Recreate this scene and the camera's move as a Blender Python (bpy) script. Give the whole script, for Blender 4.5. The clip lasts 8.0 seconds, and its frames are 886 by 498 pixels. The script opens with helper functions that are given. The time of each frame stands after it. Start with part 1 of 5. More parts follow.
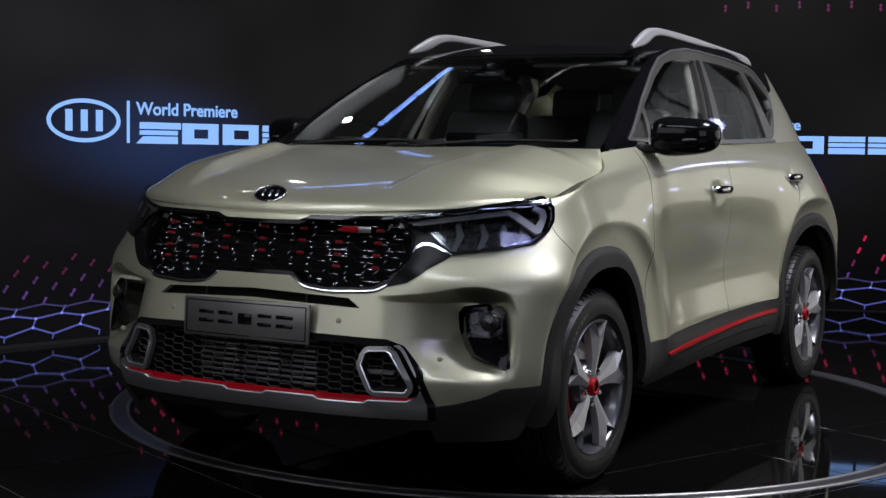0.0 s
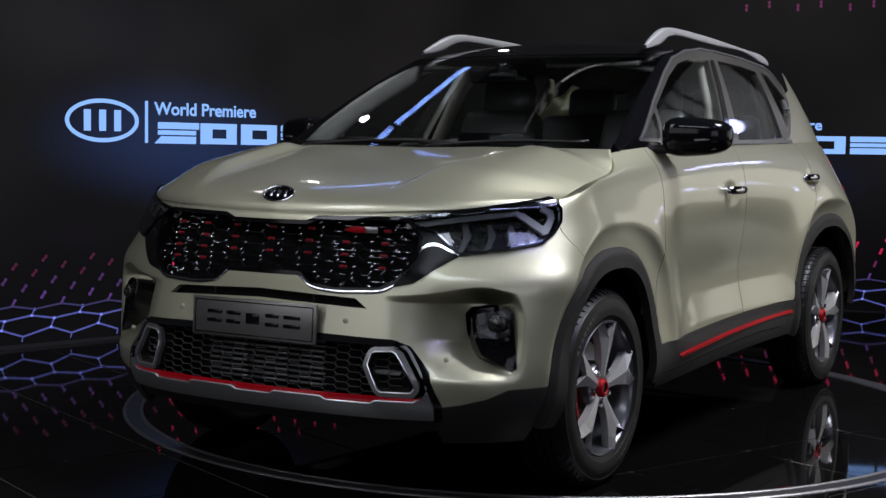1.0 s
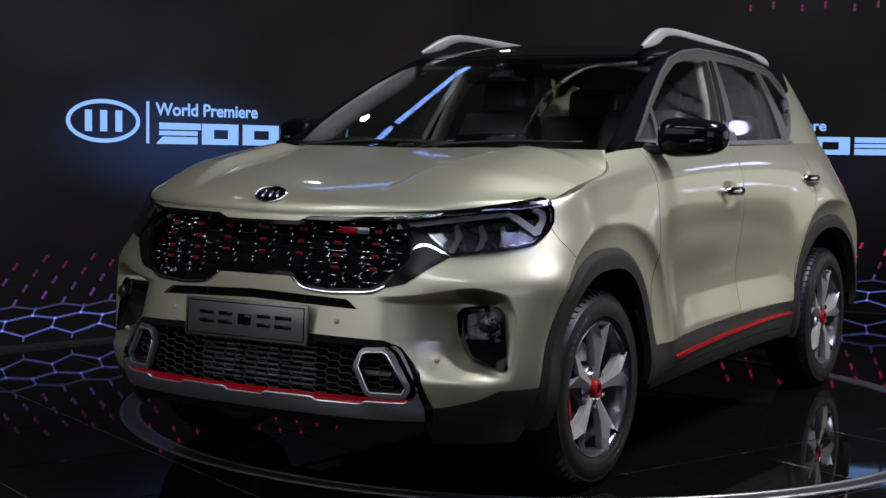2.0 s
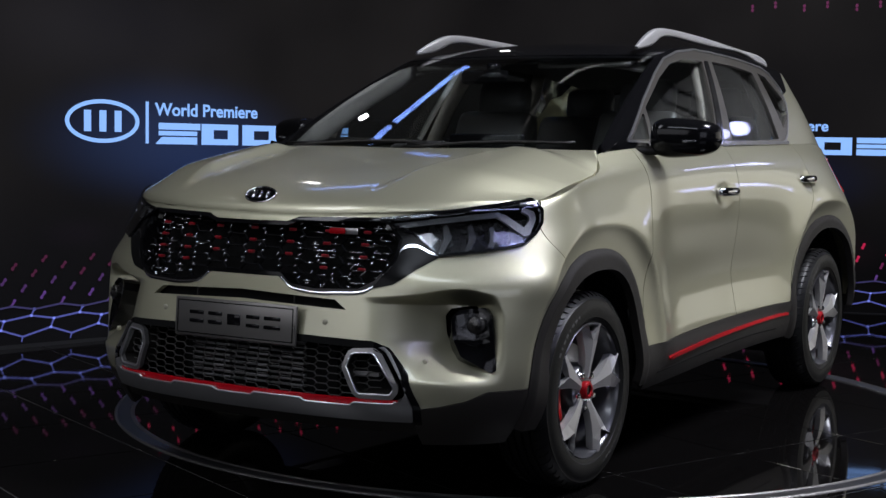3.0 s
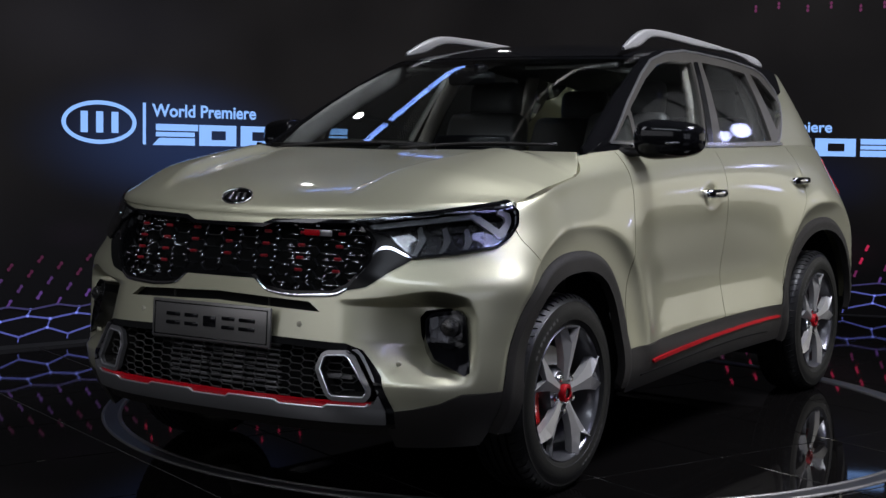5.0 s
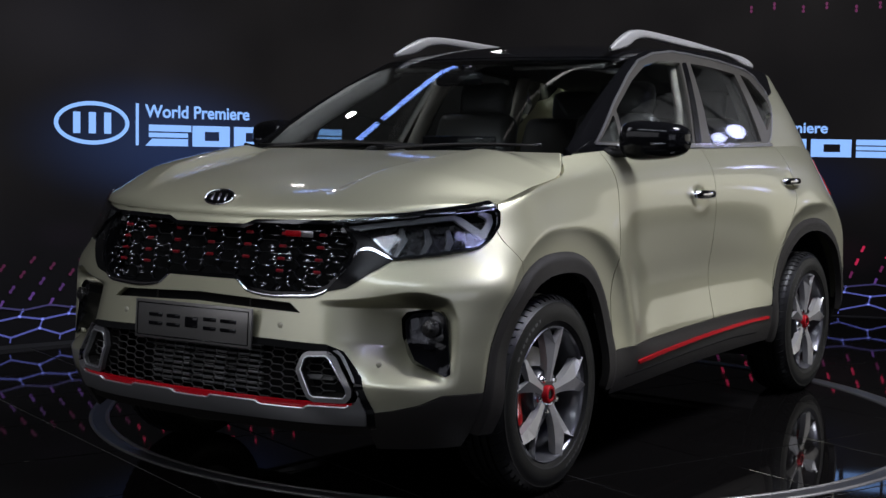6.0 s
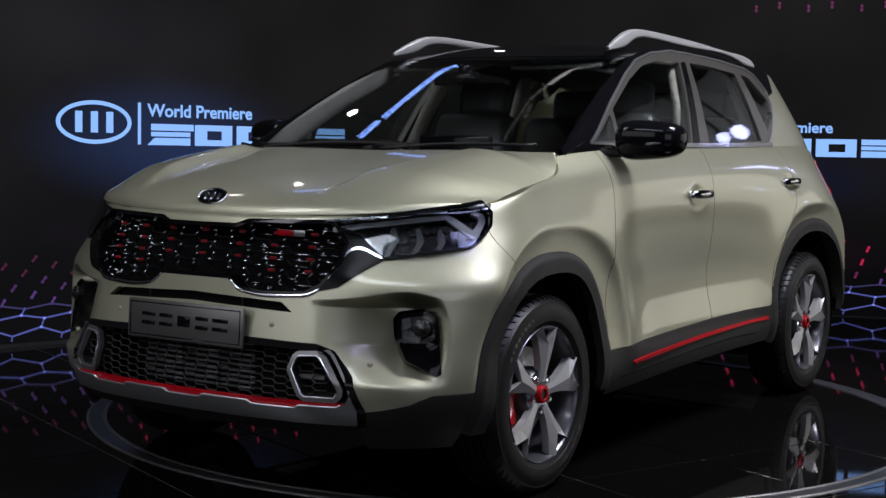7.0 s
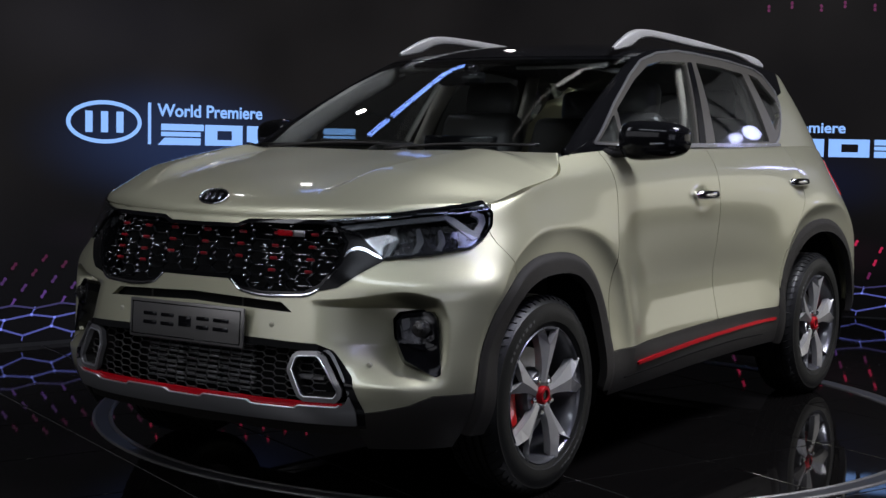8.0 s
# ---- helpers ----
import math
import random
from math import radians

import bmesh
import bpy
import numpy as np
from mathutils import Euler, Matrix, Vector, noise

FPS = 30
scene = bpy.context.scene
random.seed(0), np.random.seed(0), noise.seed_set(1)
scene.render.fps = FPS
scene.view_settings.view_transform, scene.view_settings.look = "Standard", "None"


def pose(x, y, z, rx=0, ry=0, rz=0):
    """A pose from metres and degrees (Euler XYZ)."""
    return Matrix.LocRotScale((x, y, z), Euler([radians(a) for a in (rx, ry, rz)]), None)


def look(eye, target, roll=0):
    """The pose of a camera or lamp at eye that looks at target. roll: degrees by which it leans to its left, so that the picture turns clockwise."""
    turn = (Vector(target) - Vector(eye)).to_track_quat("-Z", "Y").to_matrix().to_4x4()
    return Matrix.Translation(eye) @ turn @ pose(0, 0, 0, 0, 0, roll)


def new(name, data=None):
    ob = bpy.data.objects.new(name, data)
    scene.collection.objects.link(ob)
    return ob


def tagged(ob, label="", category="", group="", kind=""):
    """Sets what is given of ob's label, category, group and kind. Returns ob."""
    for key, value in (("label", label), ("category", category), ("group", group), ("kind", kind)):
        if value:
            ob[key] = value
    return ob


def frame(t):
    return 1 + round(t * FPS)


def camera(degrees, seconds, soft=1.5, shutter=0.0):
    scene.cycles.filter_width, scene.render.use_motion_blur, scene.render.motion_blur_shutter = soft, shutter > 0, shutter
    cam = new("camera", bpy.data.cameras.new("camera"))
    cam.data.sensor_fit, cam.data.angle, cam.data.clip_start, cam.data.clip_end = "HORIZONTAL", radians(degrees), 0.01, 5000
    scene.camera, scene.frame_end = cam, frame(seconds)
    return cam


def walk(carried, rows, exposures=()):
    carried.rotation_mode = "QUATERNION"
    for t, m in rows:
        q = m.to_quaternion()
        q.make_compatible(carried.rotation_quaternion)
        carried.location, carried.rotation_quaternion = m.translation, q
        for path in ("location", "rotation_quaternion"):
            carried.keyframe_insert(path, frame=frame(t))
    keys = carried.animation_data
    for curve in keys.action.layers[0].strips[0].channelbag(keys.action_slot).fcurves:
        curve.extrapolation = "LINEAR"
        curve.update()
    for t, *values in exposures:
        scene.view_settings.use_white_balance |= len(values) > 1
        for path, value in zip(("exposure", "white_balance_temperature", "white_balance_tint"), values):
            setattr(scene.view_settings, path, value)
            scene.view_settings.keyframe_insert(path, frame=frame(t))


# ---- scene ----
cam = camera(34.52, 8.0)
PATH = [
    (0.0, look((5.626, 2.799, 1.097), (2.179, 0.789, 0.824), 0.82)),
    (0.5, look((5.607, 2.824, 1.099), (2.173, 0.790, 0.824), 0.81)),
    (1.0, look((5.587, 2.853, 1.100), (2.181, 0.774, 0.825), 0.85)),
    (1.5, look((5.565, 2.878, 1.100), (2.169, 0.781, 0.826), 0.87)),
    (3.0, look((5.507, 2.959, 1.103), (2.135, 0.825, 0.829), 0.90)),
    (3.5, look((5.481, 2.988, 1.105), (2.116, 0.843, 0.831), 0.93)),
    (4.0, look((5.456, 3.018, 1.109), (2.102, 0.857, 0.833), 0.95)),
    (5.5, look((5.391, 3.103, 1.109), (2.058, 0.908, 0.837), 0.93)),
    (6.0, look((5.367, 3.135, 1.111), (2.039, 0.934, 0.839), 0.94)),
    (6.5, look((5.344, 3.161, 1.110), (2.023, 0.949, 0.838), 0.96)),
    (7.0, look((5.324, 3.185, 1.112), (2.016, 0.953, 0.838), 1.00)),
    (7.5, look((5.308, 3.209, 1.114), (2.011, 0.962, 0.840), 0.98)),
    (8.0, look((5.287, 3.233, 1.115), (2.010, 0.955, 0.839), 1.04)),
]
walk(cam, PATH)

# ---------------------------------------------------------------- light
world = bpy.data.worlds.new("hall_dark")
scene.world = world
world.use_nodes = True
world.node_tree.nodes["Background"].inputs[0].default_value = (0.7, 0.75, 1.0, 1)
world.node_tree.nodes["Background"].inputs[1].default_value = 0.002


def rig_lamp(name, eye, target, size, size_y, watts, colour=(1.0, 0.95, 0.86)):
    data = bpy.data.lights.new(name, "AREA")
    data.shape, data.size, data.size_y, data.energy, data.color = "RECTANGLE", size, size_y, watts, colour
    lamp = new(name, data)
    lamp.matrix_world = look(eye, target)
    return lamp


SPOT = (0.86, 0.89, 1.0)


def rig_spot(name, eye, target, watts, radius=0.10, cone=70, colour=(1.0, 0.95, 0.87)):
    data = bpy.data.lights.new(name, "SPOT")
    data.energy, data.color, data.shadow_soft_size, data.spot_size, data.spot_blend = watts, colour, radius, radians(cone), 0.6
    lamp = new(name, data)
    lamp.matrix_world = look(eye, target)
    return lamp


# broad soft lamps added out of view before the stage and on its open side, a row of spots high above it
rig_lamp("front_soft_lamp", (11.5, -1.6, 3.5), (2.0, 0.1, 0.8), 10.0, 3.2, 135, (0.90, 0.91, 1.0))
rig_lamp("side_soft_lamp", (-8.3, 7.5, 1.95), (0.4, 0.8, 0.8), 9.0, 2.5, 66, (1.0, 0.97, 0.88))
rig_lamp("right_soft_lamp", (7.2, 8.3, 2.0), (1.7, 0.9, 0.8), 4.5, 2.2, 48, (0.80, 0.83, 1.0))
for along in (-0.62, 0.05, 0.60):
    rig_lamp("overhead_bar", (0.52 + along, 4.46, 5.0), (0.9 + along, 0.8, 0.8), 0.42, 0.18, 15, (0.56, 0.53, 1.0))
rig_lamp("overhead_bar", (2.5, 4.4, 5.0), (1.8, 0.8, 0.8), 2.4, 0.30, 15, (0.52, 0.55, 1.0))
rig_lamp("overhead_wash", (-1.2, 3.2, 6.7), (-0.8, 1.0, 0.6), 4.0, 1.6, 80, (0.97, 0.98, 1.0))
rig_lamp("front_bar", (8.2, 2.5, 6.4), (1.9, 0.5, 0.8), 5.0, 1.1, 140, (0.80, 0.87, 1.0))
# unseen lamp added to brighten the west drape that the side windows mirror
rig_lamp("drape_fill", (-12.2, 5.5, 6.4), (-14.8, 5.0, 2.6), 9.0, 0.5, 680, (0.97, 0.97, 1.0))
rig_lamp("front_strip", (6.5, -2.5, 5.6), (1.8, 0.0, 0.6), 1.6, 3.2, 125, SPOT)
rig_spot("side_spot", (-0.4, 3.7, 6.6), (-0.1, 0.8, 0.8), 3300, 1.1, 56, colour=SPOT)

# ---------------------------------------------------------------- materials


def material(name, colour, rough=0.5, metal=0.0, grain=0.0, grain_scale=60.0, bump=0.0, coat=0.0, patch=0.0, coat_rough=0.03, spec=0.5):
    """A surface with its colour, a fine grain and broad patches of wear, and a relief of bump metres."""
    m = bpy.data.materials.new(name)
    m.use_nodes = True
    nodes, links = m.node_tree.nodes, m.node_tree.links
    b = nodes["Principled BSDF"]
    b.inputs["Base Color"].default_value = (*colour, 1)
    b.inputs["Roughness"].default_value, b.inputs["Metallic"].default_value = rough, metal
    b.inputs["Coat Weight"].default_value, b.inputs["Coat Roughness"].default_value = coat, coat_rough
    b.inputs["Specular IOR Level"].default_value = spec
    place = nodes.new("ShaderNodeTexCoord")
    fine = nodes.new("ShaderNodeTexNoise")
    fine.inputs["Scale"].default_value, fine.inputs["Detail"].default_value = grain_scale, 4
    links.new(place.outputs["Object"], fine.inputs["Vector"])
    if grain or patch:
        broad = nodes.new("ShaderNodeTexNoise")
        broad.inputs["Scale"].default_value, broad.inputs["Detail"].default_value = 2.3, 3
        links.new(place.outputs["Object"], broad.inputs["Vector"])
        total = nodes.new("ShaderNodeMath")
        total.operation = "MULTIPLY_ADD"
        total.inputs[1].default_value = grain
        links.new(fine.outputs["Fac"], total.inputs[0])
        wide = nodes.new("ShaderNodeMath")
        wide.operation = "MULTIPLY_ADD"
        wide.inputs[1].default_value, wide.inputs[2].default_value = patch, 1 - 0.5 * (grain + patch)
        links.new(broad.outputs["Fac"], wide.inputs[0])
        links.new(wide.outputs[0], total.inputs[2])
        shade = nodes.new("ShaderNodeVectorMath")
        shade.operation = "SCALE"
        shade.inputs[0].default_value = colour
        links.new(total.outputs[0], shade.inputs["Scale"])
        links.new(shade.outputs[0], b.inputs["Base Color"])
        rr = nodes.new("ShaderNodeMath")
        rr.operation = "MULTIPLY"
        rr.inputs[1].default_value = rough
        links.new(total.outputs[0], rr.inputs[0])
        links.new(rr.outputs[0], b.inputs["Roughness"])
    if bump:
        relief = nodes.new("ShaderNodeBump")
        relief.inputs["Strength"].default_value, relief.inputs["Distance"].default_value = 1.0, bump
        links.new(fine.outputs["Fac"], relief.inputs["Height"])
        links.new(relief.outputs[0], b.inputs["Normal"])
    return m


def glow(name, colour, strength):
    m = bpy.data.materials.new(name)
    m.use_nodes = True
    b = m.node_tree.nodes["Principled BSDF"]
    b.inputs["Base Color"].default_value = (0.01, 0.01, 0.012, 1)
    b.inputs["Emission Color"].default_value, b.inputs["Emission Strength"].default_value = (*colour, 1), strength
    return m


def glass(name, colour, rough=0.0):
    """A clear sheet that mirrors more the flatter it is seen."""
    m = bpy.data.materials.new(name)
    m.use_nodes = True
    nodes, links = m.node_tree.nodes, m.node_tree.links
    nodes.remove(nodes["Principled BSDF"])
    clear, mirror, mix, facing, power, scale = (nodes.new("ShaderNode" + k) for k in ("BsdfTransparent", "BsdfGlossy", "MixShader", "LayerWeight", "Math", "Math"))
    clear.inputs[0].default_value = (*colour, 1)
    mirror.inputs["Roughness"].default_value = rough
    facing.inputs["Blend"].default_value = 0.5
    power.operation, power.inputs[1].default_value = "POWER", 5.0
    scale.operation, scale.inputs[1].default_value, scale.inputs[2].default_value = "MULTIPLY_ADD", 0.95, 0.04
    for a, b_ in ((facing.outputs["Facing"], power.inputs[0]), (power.outputs[0], scale.inputs[0]), (scale.outputs[0], mix.inputs[0]), (clear.outputs[0], mix.inputs[1]), (mirror.outputs[0], mix.inputs[2]), (mix.outputs[0], nodes["Material Output"].inputs[0])):
        links.new(a, b_)
    return m


PAINT = material("champagne_paint", (0.453, 0.440, 0.315), 0.43, 0.76, 0.05, 900, 0.0, 0.9, 0.03, coat_rough=0.08)
BLACK_GLOSS = material("gloss_black_paint", (0.004, 0.004, 0.0045), 0.08, 0, 0.1, 300, 0, 0.0, 0.1, spec=0.22)
CLAD = material("black_moulded_plastic", (0.0125, 0.0108, 0.0093), 0.55, 0, 0.35, 700, 0.0004, 0, 0.15, spec=0.35)
DARK = material("dark_void_plastic", (0.004, 0.004, 0.004), 0.8, 0, 0.2, 200, 0, 0, 0.1, spec=0.1)
CHROME = material("bright_chrome", (0.75, 0.75, 0.78), 0.08, 1.0, 0.05, 300, 0, 0, 0.05)
SATIN = material("satin_silver_trim", (0.29, 0.285, 0.285), 0.30, 0.8, 0.08, 600, 0, 0, 0.05)
RED = material("red_gloss_trim", (0.27, 0.003, 0.007), 0.45, 0, 0.06, 300, 0, 0.0, 0.05, spec=0.10)
RUBBER = material("tyre_rubber", (0.006, 0.006, 0.0058), 0.40, 0, 0.3, 400, 0.0005, 0, 0.25, spec=0.22)

# ---------------------------------------------------------------- shaping tools


def part(name, data, mat, parent=None, label="", smooth=True, angle=None, m=None):
    """Links a mesh, given as (points, faces) or as a bmesh, as one object under parent."""
    mesh = bpy.data.meshes.new(name)
    if isinstance(data, tuple):
        mesh.from_pydata([tuple(map(float, p)) for p in data[0]], [], [tuple(f) for f in data[1]])
        mesh.update()
    else:
        data.to_mesh(mesh)
        data.free()
    mesh.shade_smooth() if smooth else mesh.shade_flat()
    if angle:
        mesh.set_sharp_from_angle(angle=radians(angle))
    if mat:
        mesh.materials.append(mat)
    ob = new(name, mesh)
    if m is not None:
        ob.matrix_basis = m
    if parent:
        ob.parent = parent
        ob.matrix_parent_inverse = world_of(parent).inverted()
    if label:
        ob["label"] = label
    return ob


def world_of(ob):
    """Where an object stands, by its own pose and those above it."""
    return (world_of(ob.parent) @ ob.matrix_parent_inverse if ob.parent else Matrix.Identity(4)) @ ob.matrix_basis


def thing(name, label, category, group="", kind="", at=(0, 0, 0)):
    ob = tagged(new(name), label, category, group, kind)
    ob.empty_display_size = 0.1
    ob.location = at
    return ob


def spline(knots, values, at):
    """Natural cubic spline through values (along the first axis) at the knots."""
    knots, values, at = np.asarray(knots, float), np.asarray(values, float), np.asarray(at, float)
    n = len(knots)
    h = np.diff(knots)
    a, r = np.eye(n), np.zeros((n,) + values.shape[1:])
    for i in range(1, n - 1):
        a[i, i - 1], a[i, i], a[i, i + 1] = h[i - 1], 2 * (h[i - 1] + h[i]), h[i]
        r[i] = 6 * ((values[i + 1] - values[i]) / h[i] - (values[i] - values[i - 1]) / h[i - 1])
    c = np.linalg.solve(a, r.reshape(n, -1)).reshape(r.shape)
    i = np.clip(np.searchsorted(knots, at) - 1, 0, n - 2)
    s = (slice(None),) + (None,) * (values.ndim - 1)
    d, e, w = (at - knots[i])[s], (knots[i + 1] - at)[s], h[i][s]
    return (c[i] * e**3 + c[i + 1] * d**3) / (6 * w) + (values[i] / w - c[i] * w / 6) * e + (values[i + 1] / w - c[i + 1] * w / 6) * d


def curve(points, at):
    """A smooth function through (x, value) pairs."""
    x, y = zip(*points)
    return spline(x, y, np.clip(at, x[0], x[-1]))


def step(a, b, v):
    t = np.clip((v - a) / (b - a), 0, 1)
    return t * t * (3 - 2 * t)


def faces_of(nu, nv):
    return [(i * nv + j, (i + 1) * nv + j, (i + 1) * nv + j + 1, i * nv + j + 1) for i in range(nu - 1) for j in range(nv - 1)]


def trim(mesh, field):
    """What is left of the mesh where field(points) is above zero, cut along its edge."""
    v, f = mesh
    val = field(v)
    val = np.where(np.abs(val) < 1e-7, 1e-7, val)
    keep, points, cuts, out = {}, [], {}, []

    def old(i):
        if i not in keep:
            keep[i] = len(points)
            points.append(v[i])
        return keep[i]

    def cut(i, j):
        k = (i, j) if i < j else (j, i)
        if k not in cuts:
            t = val[k[0]] / (val[k[0]] - val[k[1]])
            cuts[k] = len(points)
            points.append(v[k[0]] + (v[k[1]] - v[k[0]]) * t)
        return cuts[k]

    pos = val > 0
    for q in f:
        s = [pos[i] for i in q]
        if all(s):
            out.append(tuple(old(i) for i in q))
        elif any(s):
            ring = []
            for a, b in zip(q, q[1:] + q[:1]):
                if pos[a]:
                    ring.append(old(a))
                if pos[a] != pos[b]:
                    ring.append(cut(a, b))
            if len(ring) > 2:
                out.append(tuple(ring))
    return (np.array(points).reshape(-1, 3), out)


def normals_of(mesh):
    v, f = mesh
    n = np.zeros_like(v)
    for q in f:
        p = v[list(q)]
        c = np.cross(p[2] - p[0], p[-1] - p[1]) if len(q) > 3 else np.cross(p[1] - p[0], p[2] - p[0])
        for i in q:
            n[i] += c
    return n / np.maximum(np.linalg.norm(n, axis=1, keepdims=True), 1e-12)


def thicken(mesh, depth, lift=0.0, taper=0.0):
    """A panel: the surface raised by lift, with a back depth below it and sides between."""
    v, f = mesh
    n = normals_of(mesh)
    top, low = v + n * lift, v + n * (lift - depth)
    count, edges = len(v), {}
    for q in f:
        for a, b in zip(q, q[1:] + q[:1]):
            edges[(a, b)] = 1
    rim = [(a, b) for a, b in edges if (b, a) not in edges]
    pts, faces = [*top, *low], list(f) + [tuple(count + i for i in reversed(q)) for q in f]
    for a, b in rim:
        k = len(pts)
        pts += [top[a], top[b], low[b], low[a]]
        faces.append((k + 1, k, k + 3, k + 2))
    return (np.array(pts), faces)


def flip(mesh):
    """The mesh on the other side of the car's middle."""
    v = np.array(mesh[0]).copy()
    v[:, 1] *= -1
    return (v, [tuple(reversed(q)) for q in mesh[1]])


def both(mesh):
    """The mesh and its mirror image in one, joined along the middle."""
    a, b = mesh, flip(mesh)
    k = len(a[0])
    pts, f = np.vstack([a[0], b[0]]), list(a[1]) + [tuple(i + k for i in q) for q in b[1]]
    mid = {}
    swap = list(range(len(pts)))
    for i in range(k):
        if abs(pts[i][1]) < 1e-6:
            swap[i + k] = i
    return (pts, [tuple(swap[i] for i in q) for q in f])


def poly_field(points, axes, rounding=0.0):
    """Distance inside a polygon drawn on two axes: above zero inside. rounding: radius added round the drawn points."""
    p = np.asarray(points, float)

    def field(v):
        x = v @ axes if isinstance(axes, np.ndarray) else v[:, list(axes)]
        best, inside = np.full(len(x), 1e9), np.zeros(len(x), bool)
        for a, b in zip(p, np.roll(p, -1, 0)):
            ab, ap = b - a, x - a
            t = np.clip(ap @ ab / max(ab @ ab, 1e-12), 0, 1)
            best = np.minimum(best, np.linalg.norm(ap - t[:, None] * ab, axis=1))
            cross = ((a[1] > x[:, 1]) != (b[1] > x[:, 1])) & (x[:, 0] < (b[0] - a[0]) * (x[:, 1] - a[1]) / (b[1] - a[1] + 1e-12) + a[0])
            inside ^= cross
        return np.where(inside, best, -best) + rounding

    return field


def tube(points, radius, sides=10, flat=1.0, up=(0, 0, 1), closed=False):
    """A rod along points; radius may be a number or one per point; flat squeezes it along up."""
    p = np.asarray(points, float)
    n = len(p)
    r = np.broadcast_to(radius, (n,))
    d = np.roll(p, -1, 0) - np.roll(p, 1, 0) if closed else np.gradient(p, axis=0)
    d /= np.linalg.norm(d, axis=1, keepdims=True)
    a = np.cross(d, np.asarray(up, float))
    a /= np.maximum(np.linalg.norm(a, axis=1, keepdims=True), 1e-9)
    b = np.cross(a, d)
    pts, f = [], []
    for i in range(n):
        for k in range(sides):
            w = 2 * math.pi * k / sides
            pts.append(p[i] + r[i] * (a[i] * math.cos(w) + b[i] * math.sin(w) * flat))
    for i in range(n if closed else n - 1):
        j = (i + 1) % n
        for k in range(sides):
            l = (k + 1) % sides
            f.append((i * sides + k, i * sides + l, j * sides + l, j * sides + k))
    if not closed:
        f += [tuple(reversed(range(sides))), tuple(range((n - 1) * sides, n * sides))]
    return (np.array(pts), f)


def box(sx, sy, sz, bevel=0.0, at=(0, 0, 0), segments=2):
    bm = bmesh.new()
    bmesh.ops.create_cube(bm, size=1, matrix=Matrix.Translation(at) @ Matrix.Diagonal((sx, sy, sz, 1)))
    if bevel:
        bmesh.ops.bevel(bm, geom=bm.edges[:], offset=bevel, segments=segments, affect="EDGES", profile=0.5)
    return bm


def prism(outline, depth, bevel=0.0):
    """A plate: the outline (x, y) raised along z from 0 to depth."""
    bm = bmesh.new()
    low = [bm.verts.new((x, y, 0)) for x, y in outline]
    f = bm.faces.new(low)
    top = bmesh.ops.extrude_face_region(bm, geom=[f])["geom"]
    bmesh.ops.translate(bm, verts=[g for g in top if isinstance(g, bmesh.types.BMVert)], vec=(0, 0, depth))
    bmesh.ops.recalc_face_normals(bm, faces=bm.faces[:])
    if bevel:
        bmesh.ops.bevel(bm, geom=[e for e in bm.edges if all(abs(q.co.z - depth) < 1e-6 for q in e.verts)], offset=bevel, segments=2, affect="EDGES", profile=0.5)
    return bm


def lathe(profile, sides=48, axis="y"):
    """Turns (radius, along) pairs round the y axis."""
    pts, f, n = [], [], len(profile)
    for k in range(sides):
        w = 2 * math.pi * k / sides
        pts += [(r * math.cos(w), a, r * math.sin(w)) for r, a in profile]
    for k in range(sides):
        l = (k + 1) % sides
        f += [(k * n + i, k * n + i + 1, l * n + i + 1, l * n + i) for i in range(n - 1)]
    return (np.array(pts), f)


def joined(*meshes):
    pts, f = [], []
    for v, q in meshes:
        k = len(pts)
        pts += [tuple(p) for p in v]
        f += [tuple(i + k for i in s) for s in q]
    return (np.array(pts), f)

# ---------------------------------------------------------------- the car's skins
# x points to the car's nose, y to its left, z up; the wheels stand at x = +-1.25


def front_row(z, xs, ys):
    return [(x, y, z_) for x, y, z_ in zip(xs, ys, z)]


def side_row(ys, zs, xs=(1.25, 0.80, 0.2, -0.5, -1.0, -1.4)):
    return [(x, y, z) for x, y, z in zip(xs, ys, zs)]


def rear_row(z, a, b, c):
    return [(a[0], a[1], z), (b[0], b[1], z), (c, 0, z)]


